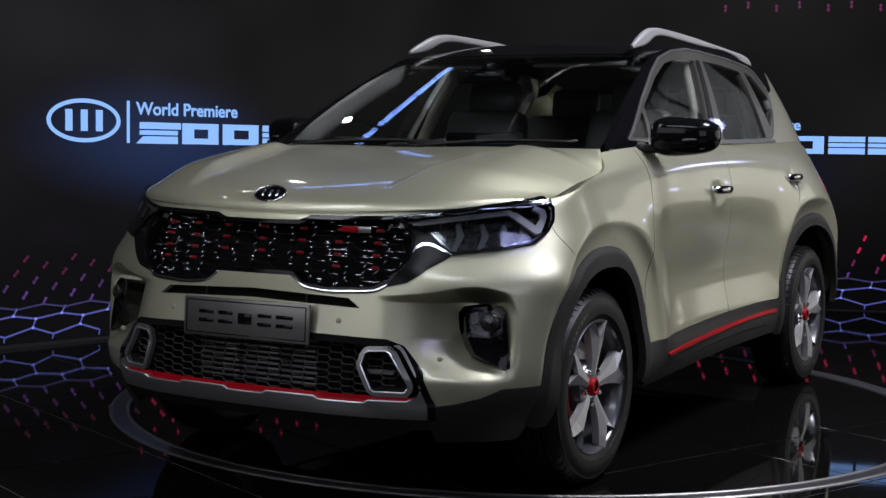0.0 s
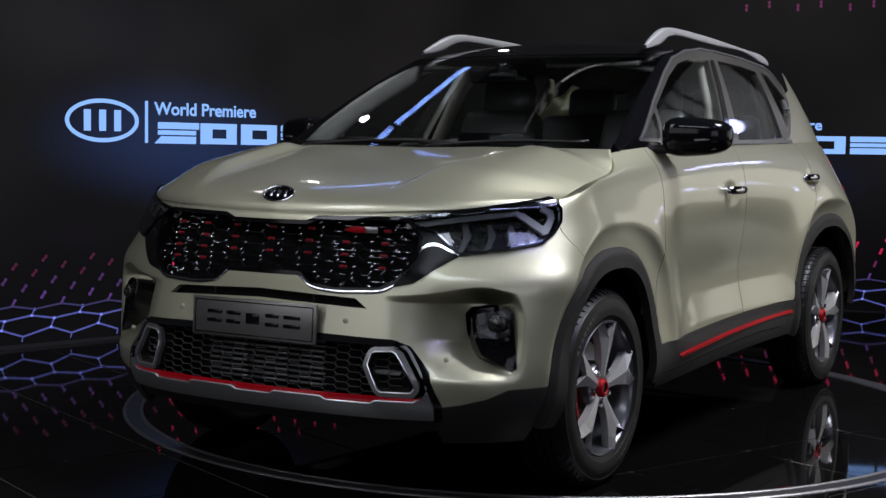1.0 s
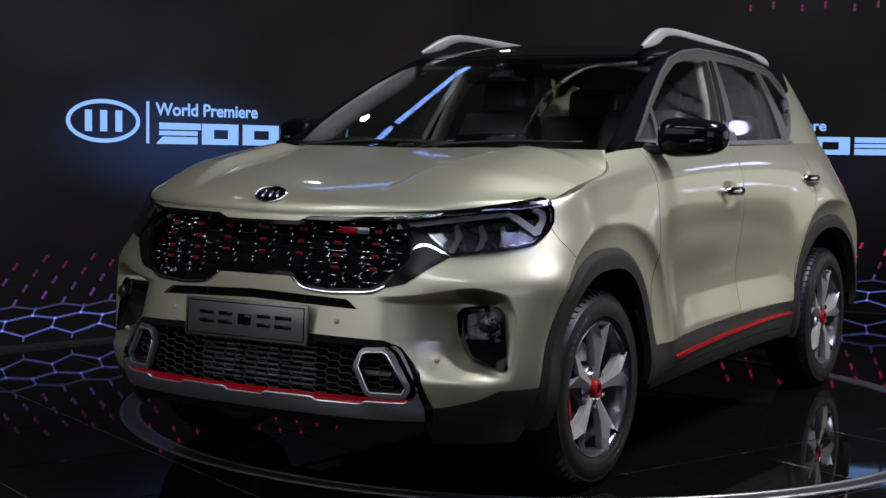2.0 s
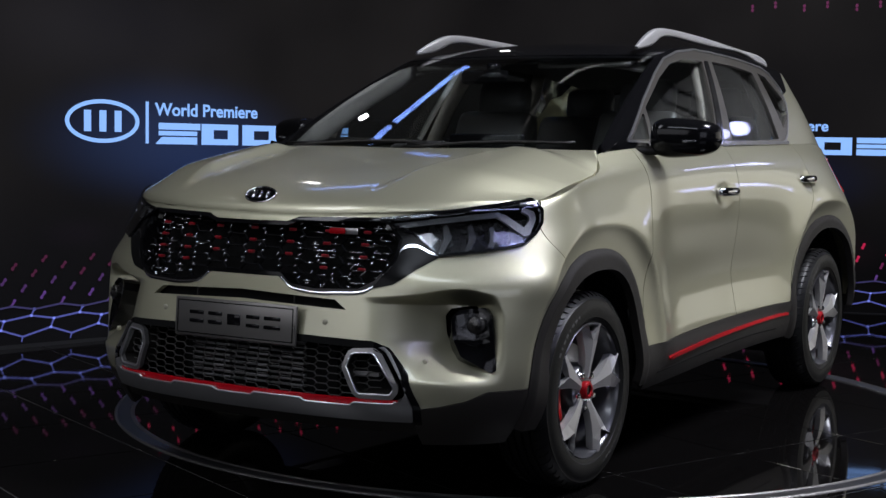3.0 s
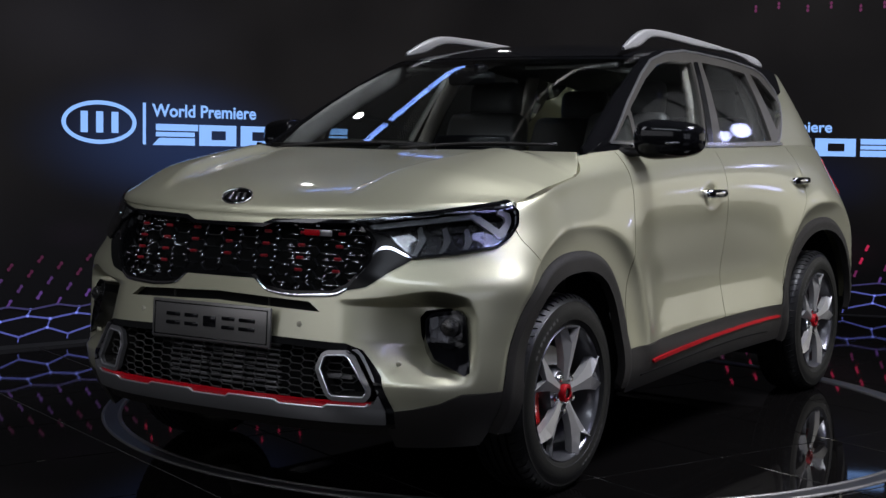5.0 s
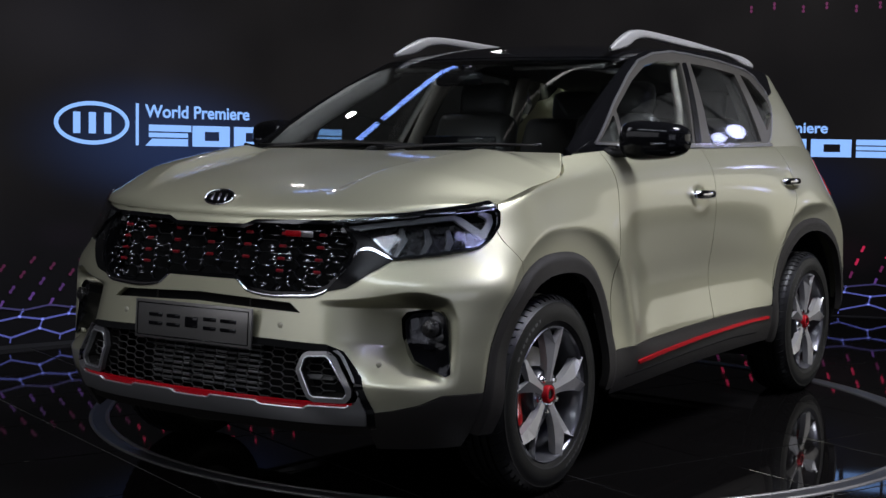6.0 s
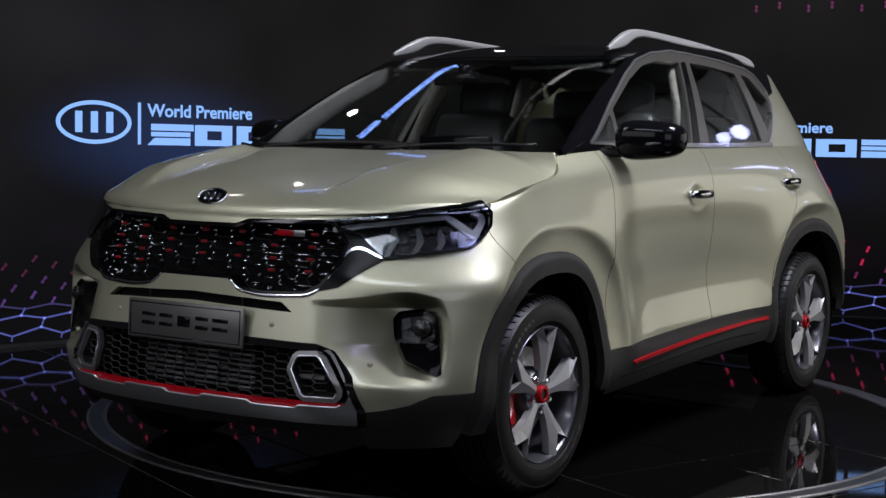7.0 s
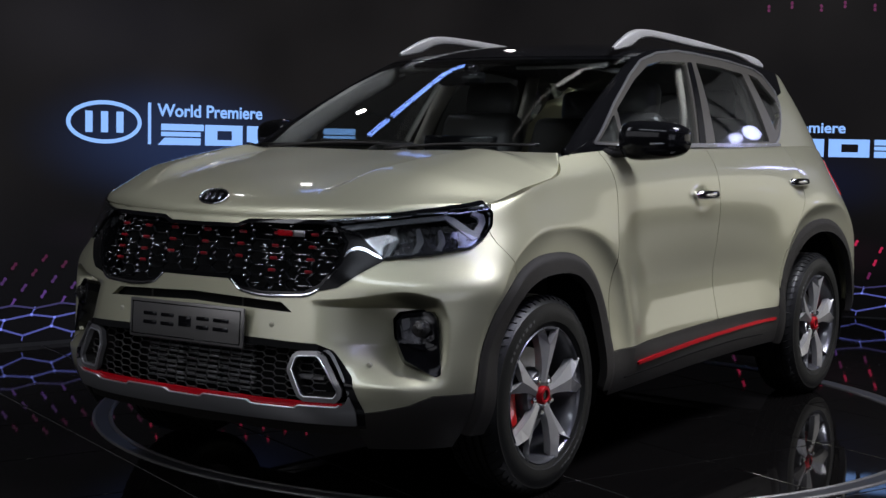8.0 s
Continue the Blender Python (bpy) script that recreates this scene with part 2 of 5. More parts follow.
ROWS = [
    front_row([0.20] * 6, (1.97, 1.96, 1.93, 1.87, 1.78, 1.68), (0, 0.25, 0.45, 0.62, 0.73, 0.79)) + side_row((0.81, 0.80, 0.78, 0.78, 0.80, 0.80), [0.20] * 6) + rear_row(0.20, (-1.70, 0.76), (-1.82, 0.55), -1.85),
    front_row([0.34] * 6, (2.060, 2.050, 2.020, 1.955, 1.85, 1.71), (0, 0.25, 0.45, 0.62, 0.77, 0.855)) + side_row((0.875, 0.86, 0.830, 0.830, 0.86, 0.87), [0.34] * 6) + rear_row(0.34, (-1.74, 0.82), (-1.89, 0.60), -1.92),
    front_row([0.50] * 6, (2.045, 2.040, 2.020, 1.955, 1.86, 1.71), (0, 0.25, 0.45, 0.63, 0.77, 0.86)) + side_row((0.88, 0.855, 0.818, 0.82, 0.86, 0.88), [0.50] * 6) + rear_row(0.50, (-1.76, 0.83), (-1.91, 0.60), -1.94),
    front_row([0.66] * 6, (2.022, 2.014, 1.985, 1.915, 1.812, 1.70), (0, 0.25, 0.46, 0.63, 0.782, 0.87)) + side_row((0.885, 0.845, 0.806, 0.81, 0.86, 0.88), [0.66] * 6) + rear_row(0.66, (-1.76, 0.82), (-1.89, 0.60), -1.92),
    front_row([0.78] * 6, (2.005, 1.995, 1.955, 1.873, 1.765, 1.655), (0, 0.25, 0.46, 0.627, 0.768, 0.858)) + side_row((0.874, 0.843, 0.818, 0.822, 0.855, 0.868), [0.78, 0.79, 0.80, 0.80, 0.80, 0.80]) + rear_row(0.80, (-1.75, 0.805), (-1.87, 0.58), -1.90),
    front_row([0.86, 0.86, 0.865, 0.87, 0.88, 0.885], (1.985, 1.973, 1.930, 1.834, 1.718, 1.607), (0, 0.25, 0.455, 0.622, 0.750, 0.835)) + side_row((0.838, 0.838, 0.826, 0.828, 0.845, 0.85), [0.92, 0.93, 0.93, 0.94, 0.95, 0.94]) + rear_row(0.94, (-1.69, 0.760), (-1.83, 0.55), -1.87),
    front_row([0.90, 0.903, 0.912, 0.925, 0.942, 0.952], (1.965, 1.950, 1.905, 1.808, 1.685, 1.570), (0, 0.25, 0.45, 0.617, 0.735, 0.820)) + side_row((0.815, 0.808, 0.800, 0.800, 0.800, 0.79), [1.015, 1.05, 1.06, 1.07, 1.08, 1.08]) + rear_row(1.05, (-1.65, 0.715), (-1.78, 0.52), -1.82),
    front_row([0.898, 0.90, 0.908, 0.92, 0.937, 0.950], (1.925, 1.910, 1.865, 1.768, 1.645, 1.535), (0, 0.25, 0.44, 0.597, 0.715, 0.80)) + side_row((0.775, 0.750, 0.750, 0.748, 0.742, 0.728), [1.055, 1.120, 1.137, 1.150, 1.162, 1.165]) + rear_row(1.13, (-1.63, 0.69), (-1.74, 0.5), -1.78),
]


def body_grid(nu=320, nv=120):
    net = np.array(ROWS)
    ghost = lambda c: net[:, c : c + 1] * np.array([1, -1, 1])
    wide = np.concatenate([ghost(2), ghost(1), net, ghost(-2), ghost(-3)], 1)
    du = np.linalg.norm(np.diff(wide, axis=1), axis=2).mean(0)
    dv = np.linalg.norm(np.diff(wide, axis=0), axis=2).mean(1)
    ku, kv = np.concatenate([[0], np.cumsum(du)]), np.concatenate([[0], np.cumsum(dv)])
    band = np.linspace(kv[3] - 0.045, kv[3] + 0.05, 50)
    su, sv = np.concatenate([np.linspace(ku[2], ku[8], nu), np.linspace(ku[8], ku[-3], 230)[1:]]), np.unique(np.concatenate([np.linspace(0, kv[-1], nv), band]))
    g = spline(ku, np.swapaxes(spline(kv, wide, sv), 0, 1), su)
    g[0, :, 1] = g[-1, :, 1] = 0
    return g


# the lighter facet pressed into the foot of both doors
DOOR_FACET = ((0.393, 0.549), (-0.676, 0.561), (-0.87, 0.44), (-0.87, 0.10), (0.66, 0.10), (0.575, 0.435))


def shape_side(v, scooped=1.0):
    """Broad forms pressed into the sides: haunches over the wheels and the scooped doors."""
    x, y, z = v[:, 0], v[:, 1], v[:, 2]
    out = np.zeros(len(v))
    on = step(0.62, 0.76, y)
    for cx, rx, rz in ((1.19, 0.53, 0.540), (-1.265, 0.49, 0.570)):
        r = ((np.abs(x - cx) / rx) ** 2.6 + (np.maximum(z - 0.325, 0) / rz) ** 2.6) ** (1 / 2.6)
        dip = np.clip((1.0 - r) / 0.20, 0, 1)
        out += (0.020 * np.exp(-((np.maximum(r - 1, 0) / 0.20) ** 2)) - 0.032 * dip * (2 - dip)) * on * step(0.3, 0.5, z)
    facet = poly_field(DOOR_FACET, (0, 2))(v)
    out += 0.065 * (np.sqrt(np.maximum(facet + 0.012, 0) ** 2 + 1e-6) - 0.001).clip(0, 0.11) * on * step(0.40, 0.45, z)
    out -= 0.014 * np.exp(-((np.maximum(z - 0.60, 0) / 0.10) ** 2)) * step(0.80, 0.40, x) * step(-0.95, -0.60, x) * on * step(0.36, 0.46, z)
    for hx, hz in ((-0.005, 0.948), (-1.005, 0.991)):
        out -= 0.016 * np.exp(-(((x - hx) / 0.050) ** 2) - ((z - hz) / 0.034) ** 2)
    v = v.copy()
    v[:, 1] += out
    n = normals_of((v, faces_of(*GRID.shape[:2])))
    n *= np.sign(n[:, 1].mean())
    w = y - x
    brow = curve(((-1.46, 0.650), (-1.30, 0.662), (-1.10, 0.674), (-1.035, 0.664), (-0.99, 0.640), (-0.96, 0.58)), w)
    under = step(0.010, -0.012, z - brow) * np.clip((z - 0.405) / 0.13, 0, 1)
    deep = 0.135 * scooped * under * step(-1.56, -1.12, w) * step(-0.960, -1.09, w) * (x > 1.3)
    lip = 0.012 * np.exp(-(((z - 0.70) / 0.05) ** 2)) * step(0.45, 0.66, y) * step(1.45, 1.68, x)
    v += n * (lip - deep)[:, None]
    return v


WZ = np.array(((-1.0, 0.0), (1.0, 0.0), (0.0, 1.0)))  # round the front corners: y - x, and z
GRID = body_grid()


def outward(mesh, axis):
    """The mesh with its faces turned so that they look along the axis on the whole."""
    return mesh if normals_of(mesh)[:, axis].mean() > 0 else (mesh[0], [tuple(reversed(q)) for q in mesh[1]])


BODY = outward((shape_side(GRID.reshape(-1, 3)), faces_of(*GRID.shape[:2])), 1)
BODY_FULL = outward((shape_side(GRID.reshape(-1, 3), 0.25), faces_of(*GRID.shape[:2])), 1)


# the bonnet's side edge: height along the car
SHUT_LINE = ((1.02, 1.045, 1.070, 1.100, 1.150, 1.345, 1.450, 1.500, 1.535, 1.57, 1.72, 2.1), (1.120, 1.088, 1.060, 1.042, 1.027, 0.997, 0.974, 0.963, 0.957, 0.951, 0.938, 0.899))


def bonnet_grid(nu=110, nv=120):
    a, k = np.meshgrid(np.linspace(0, 1, nu) ** 2.2, np.linspace(0, 0.992, nv), indexing="ij")
    lead = np.array(ROWS[6])[:6]
    t = spline(np.array([0, 0.318, 0.573, 0.777, 0.904, 1.0]), lead, k.ravel()).reshape(*k.shape, 3)
    t[..., 1] = k * 0.820
    rear_x, rear_z = 1.09 - 0.05 * k**2, 1.118 - 0.006 * k**3
    x = t[..., 0] + (rear_x - t[..., 0]) * a
    side_x = 1.570 + (1.025 - 1.570) * a
    side_y = np.interp(side_x, (1.025, 1.045, 1.089, 1.142, 1.345, 1.482, 1.57), (0.759, 0.776, 0.796, 0.807, 0.820, 0.825, 0.826))
    side_z = np.interp(side_x, *SHUT_LINE)
    y = k * side_y
    mid = t[..., 2] + (rear_z - t[..., 2]) * a ** (0.46 + 0.30 * k**3)
    flank = (k - 0.73) / 0.262
    flank = np.clip(0.5 * (flank + np.sqrt(flank**2 + 0.012)) - 0.003, 0, 1)
    fall = (0.28 * k**4 + 0.72 * flank**1.3) * step(0.0, 0.03, a)
    z = mid * (1 - fall) + side_z * fall
    inner = 0.40 + 0.14 * a
    z += 0.034 * step(inner - 0.055, inner + 0.015, y) * step(0.02, 0.32, a) * step(1.0, 0.80, a) * (1 - fall)
    z -= 0.006 * np.exp(-((y / 0.24) ** 2)) * step(0.1, 0.5, a)
    return np.stack([x, y, z], -1)


BG = bonnet_grid()
BONNET = outward((BG.reshape(-1, 3), faces_of(*BG.shape[:2])), 2)

# roof edge and belt, from the windscreen's foot to the tail
EDGE = np.array([(0.95, 0.735, 1.115), (0.62, 0.682, 1.295), (0.30, 0.624, 1.450), (0.05, 0.590, 1.532), (-0.40, 0.577, 1.565), (-0.85, 0.575, 1.555), (-1.15, 0.572, 1.53), (-1.39, 0.566, 1.505), (-1.57, 0.560, 1.39), (-1.70, 0.62, 1.15)])
BELT = np.array([(0.98, 0.748, 1.105), (0.70, 0.752, 1.125), (0.40, 0.752, 1.133), (0.10, 0.752, 1.138), (-0.40, 0.750, 1.147), (-0.90, 0.745, 1.158), (-1.20, 0.737, 1.165), (-1.42, 0.727, 1.165), (-1.60, 0.70, 1.145), (-1.68, 0.66, 1.125)])
TOP = np.array([(1.10, 1.09), (0.83, 1.25), (0.52, 1.420), (0.235, 1.533), (-0.20, 1.588), (-0.65, 1.597), (-1.05, 1.585), (-1.42, 1.555), (-1.58, 1.48), (-1.78, 1.13)])
KN = np.arange(10.0)


def side_glass_grid(nu=260, nv=60):
    s = np.linspace(0, 9, nu)
    low, top = spline(KN, BELT, s), spline(KN, EDGE, s)
    k = np.linspace(0, 1, nv)[None, :, None]
    g = low[:, None] + (top - low)[:, None] * k
    g[..., 1] += 0.012 * np.sin(np.pi * k[..., 0])
    return g


def roof_grid(nu=280, nv=70):
    s = np.linspace(0, 9, nu)
    edge, top = spline(KN, EDGE, s), spline(KN, TOP, s)
    k = np.linspace(0, 1, nv)[None, :]
    x = top[:, :1] + (edge[:, :1] - top[:, :1]) * k**2.2
    z = top[:, 1:2] + (edge[:, 2:3] - top[:, 1:2]) * k**2.6
    return np.stack([x, edge[:, 1:2] * k, z], -1)


CG, RG = side_glass_grid(), roof_grid()
SIDE = outward((CG.reshape(-1, 3), faces_of(*CG.shape[:2])), 1)
ROOF = outward((RG.reshape(-1, 3), faces_of(*RG.shape[:2])), 2)

# ---------------------------------------------------------------- the car
GLASS = glass("clear_windscreen", (0.92, 0.95, 0.94))
TINT = glass("tinted_side_glass", (0.78, 0.81, 0.80), 0.035)
LENS = glass("clear_lamp_lens", (0.82, 0.84, 0.86), 0.05)
LINING = material("grey_headlining", (0.10, 0.097, 0.087), 0.85, 0, 0.2, 300, 0.0003, 0, 0.15)
SEAT = material("black_leather", (0.040, 0.039, 0.037), 0.42, 0, 0.3, 180, 0.0006, 0, 0.2)
BEIGE = material("beige_door_trim", (0.33, 0.30, 0.25), 0.6, 0, 0.15, 250, 0.0003, 0, 0.1)
FRAME = material("painted_door_frame", (0.095, 0.088, 0.075), 0.40, 0.5, 0.05, 700, 0, 0.8, 0.05)
DARK_CHROME = material("gloss_black_mesh", (0.012, 0.012, 0.013), 0.10, 0.0, 0.2, 200, 0, 0, 0.2)
MATT_MESH = material("black_honeycomb_plastic", (0.050, 0.048, 0.046), 0.30, 0, 0.2, 300, 0, 0, 0.2)
FIN = material("aluminium_radiator", (0.26, 0.26, 0.26), 0.4, 0.9, 0.4, 120, 0.0005, 0, 0.3)
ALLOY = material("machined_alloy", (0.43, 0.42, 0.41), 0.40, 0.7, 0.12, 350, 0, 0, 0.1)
LETTER = material("dull_raised_rubber", (0.05, 0.05, 0.05), 0.45, 0, 0.2, 300, 0, 0, 0.2)
# darker copy of the machined alloy for the shaded half of each spoke
ALLOY_SHADED = material("shaded_machined_face", (0.32, 0.315, 0.305), 0.46, 0.6, 0.12, 350, 0, 0, 0.1)
ALLOY_DARK = material("grey_painted_alloy", (0.075, 0.075, 0.08), 0.3, 0.6, 0.15, 350, 0, 0.4, 0.1)
PLATE = material("brushed_steel_plate", (0.185, 0.178, 0.168), 0.36, 0.8, 0.25, 500, 0.0001, 0, 0.15)
BRAKE = material("red_brake_paint", (0.50, 0.012, 0.012), 0.35, 0, 0.1, 150, 0, 0.3, 0.1)
REARLAMP = material("red_lamp_plastic", (0.30, 0.01, 0.01), 0.15, 0, 0.1, 200, 0, 0.8, 0.1)
AMBER = material("pale_lamp_reflector", (0.17, 0.17, 0.175), 0.2, 0.7, 0.2, 200, 0, 0, 0.2)

DEEP_RED = material("dark_red_gloss", (0.40, 0.003, 0.010), 0.25, 0, 0.06, 300, 0, 0.5, 0.05)
CLAD_PAINT = material("dull_champagne_paint", (0.36, 0.345, 0.26), 0.5, 0.3, 0.05, 500, 0, 0, 0.03)
FOG_BOWL = material("fog_lamp_bowl", (0.07, 0.07, 0.072), 0.25, 0.9, 0.5, 90, 0.0012, 0, 0.3)
LIGHT_GUIDE = material("grey_light_guide", (0.30, 0.295, 0.29), 0.30, 0.4, 0.1, 200, 0, 0.4, 0.1)
EDGE_HIGHLIGHT = material("bevel_highlight_silver", (0.72, 0.72, 0.74), 0.30, 0.9, 0.1, 300, 0, 0, 0.1)
LAMP_BOWL = material("dark_lamp_bowl", (0.055, 0.053, 0.051), 0.28, 0.8, 0.5, 60, 0.0008, 0, 0.4)
GLINT = material("bright_mesh_highlight", (0.85, 0.85, 0.88), 0.25, 0.9, 0.1, 200, 0, 0, 0.1)
WING_BLACK = material("satin_black_trim", (0.006, 0.006, 0.0062), 0.16, 0, 0.1, 300, 0, 0.0, 0.1, spec=0.09)
TAB_RED = material("dark_red_tab", (0.17, 0.001, 0.006), 0.35, 0, 0.2, 200, 0, 0.3, 0.1)
REFLECT = material("dim_reflector", (0.15, 0.147, 0.142), 0.3, 0.8, 0.2, 200, 0, 0, 0.2)

car = thing("compact_suv", "champagne beige compact suv with gloss black roof, parked on a turntable", "car")


def mirrored(points):
    """A whole outline from its left half, drawn from the middle's top round to the middle's foot."""
    return [*points, *[(-y, z) for y, z in reversed(points) if y > 1e-6]]


YZ, XZ = (1, 2), (0, 2)
GRILLE = mirrored(((0, 0.872), (0.145, 0.873), (0.185, 0.888), (0.36, 0.892), (0.485, 0.894), (0.535, 0.830), (0.532, 0.770), (0.482, 0.697), (0.43, 0.670), (0.275, 0.663), (0.183, 0.675), (0.142, 0.706), (0, 0.706)))
HEAD = ((-1.460, 0.890), (-1.367, 0.898), (-1.125, 0.919), (-0.863, 0.942), (-0.781, 0.949), (-0.746, 0.922), (-0.753, 0.883), (-0.790, 0.849), (-0.855, 0.819), (-1.026, 0.797), (-1.225, 0.782), (-1.276, 0.815), (-1.324, 0.850), (-1.402, 0.867))
WING = ((-1.460, 0.867), (-1.402, 0.866), (-1.324, 0.849), (-1.276, 0.814), (-1.225, 0.781), (-1.331, 0.741), (-1.424, 0.697), (-1.500, 0.684))
FOG = ((-1.172, 0.597), (-1.145, 0.617), (-1.038, 0.626), (-1.017, 0.609), (-0.997, 0.446), (-1.016, 0.441), (-1.141, 0.490), (-1.170, 0.544))
MOUTH = mirrored(((0, 0.532), (0.30, 0.529), (0.49, 0.525), (0.535, 0.505), (0.598, 0.43), (0.632, 0.33), (0.622, 0.272), (0, 0.272)))
SLOT = mirrored(((0, 0.656), (0.355, 0.644), (0.398, 0.615), (0, 0.627)))
CORNER_CLAD = ((0.60, 0.320), (0.679, 0.333), (0.75, 0.352), (0.80, 0.380), (0.95, 0.382), (0.95, 0.0), (0.60, 0.0))


def arch(cx, rx, rz, p=2.2, cz=0.325):
    """Above zero outside a wheel arch."""

    def field(v):
        dx, dz = np.abs(v[:, 0] - cx) / rx, np.maximum(v[:, 2] - cz, 0) / rz
        return ((dx**p + dz**p) ** (1 / p) - 1) * min(rx, rz)

    return field


ARCH_IN = (arch(1.25, 0.372, 0.392, 2.7), arch(-1.25, 0.440, 0.440))
ARCH_OUT = (arch(1.25, 0.450, 0.460, 2.6), arch(-1.25, 0.500, 0.500))


def least(*fields):
    return lambda v: np.minimum.reduce([f(v) for f in fields])


def less(f, gap=0.0):
    """The outside of a field, gap away from its edge."""
    return lambda v: -f(v) - gap


def more(f, gap):
    return lambda v: f(v) - gap


def line(points, axis, of, sign=1):
    """Above zero on the positive side of a line: axis coordinate minus a function of another."""
    return lambda v: sign * (v[:, axis] - curve(points, v[:, of]))


grille_f, head_f, wing_f, fog_f, mouth_f, slot_f = (poly_field(GRILLE, YZ), poly_field(HEAD, WZ), poly_field(WING, WZ), poly_field(FOG, WZ), poly_field(MOUTH, YZ), poly_field(SLOT, YZ))
clad_f = poly_field(CORNER_CLAD, YZ)
front_zone = lambda v: v[:, 0] - 1.30
sill_f = lambda v: v[:, 2] - np.interp(v[:, 0], (-0.85, 0.8), (0.452, 0.412))
FRONT = trim(BODY, front_zone)
POD = trim(BODY_FULL, front_zone)
bumper_seam = line(((0.15, 1.55), (0.70, 1.51), (0.787, 1.565), (0.846, 1.605), (0.95, 1.570)), 0, 2)
shut = lambda v: np.where(v[:, 0] > 1.02, np.interp(v[:, 0], *SHUT_LINE) - v[:, 2] + 0.002, 0.05)

# bumper: painted shell with its openings
shell = trim(FRONT, least(more(bumper_seam, 0.0015), less(grille_f), less(head_f), less(wing_f), less(mouth_f), less(slot_f), less(fog_f), less(clad_f), ARCH_OUT[0], lambda v: v[:, 2] - 0.285, lambda v: 0.906 + 0.03 * step(0.4, 0.6, v[:, 1]) - v[:, 2] - 0.2 * (v[:, 1] < -1)))
bumper = part("front_bumper", thicken(both(shell), 0.018), PAINT, car, angle=40)

# fender, doors and quarter, each cut from the side
SIDES = trim(BODY, lambda v: 1.75 - v[:, 0])
fender_end = line(((0.3, 0.79), (0.44, 0.795), (0.60, 0.800), (0.74, 0.785), (0.95, 0.755), (1.15, 0.750)), 0, 2)
b_seam = line(((0.3, -0.20), (0.6, -0.20), (0.85, -0.175), (1.2, -0.17)), 0, 2)
c_seam = line(((0.3, -0.80), (0.50, -0.775), (0.70, -0.83), (0.86, -0.97), (1.0, -1.045), (1.18, -1.03)), 0, 2)
above = lambda v: 1.2 - v[:, 2]
for name, field in (
    ("front_fender", least(less(bumper_seam, 0.0015), more(fender_end, 0.002), ARCH_OUT[0], more(sill_f, 0.0), less(head_f), shut)),
    ("front_door", least(less(fender_end, 0.002), more(b_seam, 0.002), more(sill_f, 0.0), above)),
    ("rear_door", least(less(b_seam, 0.002), more(c_seam, 0.002), more(sill_f, 0.0), above, ARCH_OUT[1])),
    ("rear_quarter", least(less(c_seam, 0.002), ARCH_OUT[1], lambda v: v[:, 2] - np.where(v[:, 0] > -1.4, 0.452, 0.40))),
):
    piece = thicken(trim(SIDES, field), 0.016)
    for side in (piece, flip(piece)):
        part(name, side, PAINT, car, angle=40)
bonnet = part("bonnet", thicken(both(BONNET), 0.018), PAINT, car, angle=40)
edge = BG[:, -1]
down = np.concatenate([edge - (0, 0.001, 0.001), edge - (0, 0.004, 0.030)])
hem = (down, [(i, i + 1, i + 1 + len(edge), i + len(edge)) for i in range(len(edge) - 1)])
for turn in (lambda m: m, flip):
    part("bonnet_hem", turn(thicken(outward(hem, 1), 0.004)), PAINT, bonnet, angle=40)

# black plastic: arches, sills, bumper corners, underside
SIDES_ALL = trim(BODY, lambda v: np.minimum(1.90 - v[:, 0], v[:, 1] - 0.5))
for i, (inner, outer) in enumerate(zip(ARCH_IN, ARCH_OUT)):
    flare = trim(SIDES_ALL, least(inner, less(outer, -0.002), lambda v: v[:, 2] - np.interp(v[:, 0], (-1.8, -1.3, 1.2, 1.6), (0.36, 0.285, 0.285, 0.25)), lambda v: np.abs(v[:, 0])))
    flare = trim(flare, (lambda v: v[:, 0]) if i == 0 else (lambda v: -v[:, 0]))
    n = normals_of(flare)
    r = outer(flare[0])
    flare = (flare[0] + n * (0.003 + 0.015 * np.clip(-r / 0.020, 0, 1))[:, None], flare[1])
    for m in (thicken(flare, 0.03), flip(thicken(flare, 0.03))):
        part("wheel_arch_trim", m, CLAD, car, "black plastic wheel arch moulding", angle=50)
sill = trim(SIDES_ALL, least(less(sill_f, 0.002), ARCH_OUT[0], ARCH_OUT[1], lambda v: v[:, 2] - np.interp(v[:, 0], (-0.9, 0.8), (0.30, 0.253)), lambda v: 1.0 - v[:, 0], lambda v: v[:, 0] + 1.0))
corner = trim(FRONT, least(more(clad_f, 0.002), ARCH_OUT[0], less(mouth_f, 0.002), lambda v: v[:, 2] - 0.205))
for m in (sill, flip(sill)):
    part("sill_moulding", thicken(m, 0.02, 0.006), CLAD, car, "black plastic sill moulding", angle=50)
for m in (corner, flip(corner)):
    part("bumper_corner", thicken(m, 0.03, 0.002), CLAD, car, "black plastic lower bumper corner", angle=50)
chin = trim(FRONT, least(lambda v: 0.63 - v[:, 1], lambda v: 0.278 - v[:, 2], lambda v: v[:, 2] - 0.240))
part("bumper_chin", thicken(both(chin), 0.04, -0.006), CLAD, car, "black plastic chin under the bumper", angle=50)
part("underbody", box(3.4, 1.36, 0.05, 0.01, (0.0, 0, 0.27)), DARK, car)
rear_low = trim(BODY, least(lambda v: -1.3 - v[:, 0], ARCH_OUT[1], lambda v: 0.40 - v[:, 2], lambda v: v[:, 2] - 0.25))
part("rear_bumper", thicken(both(rear_low), 0.02, 0.004), CLAD, car, "black plastic rear bumper", angle=50)
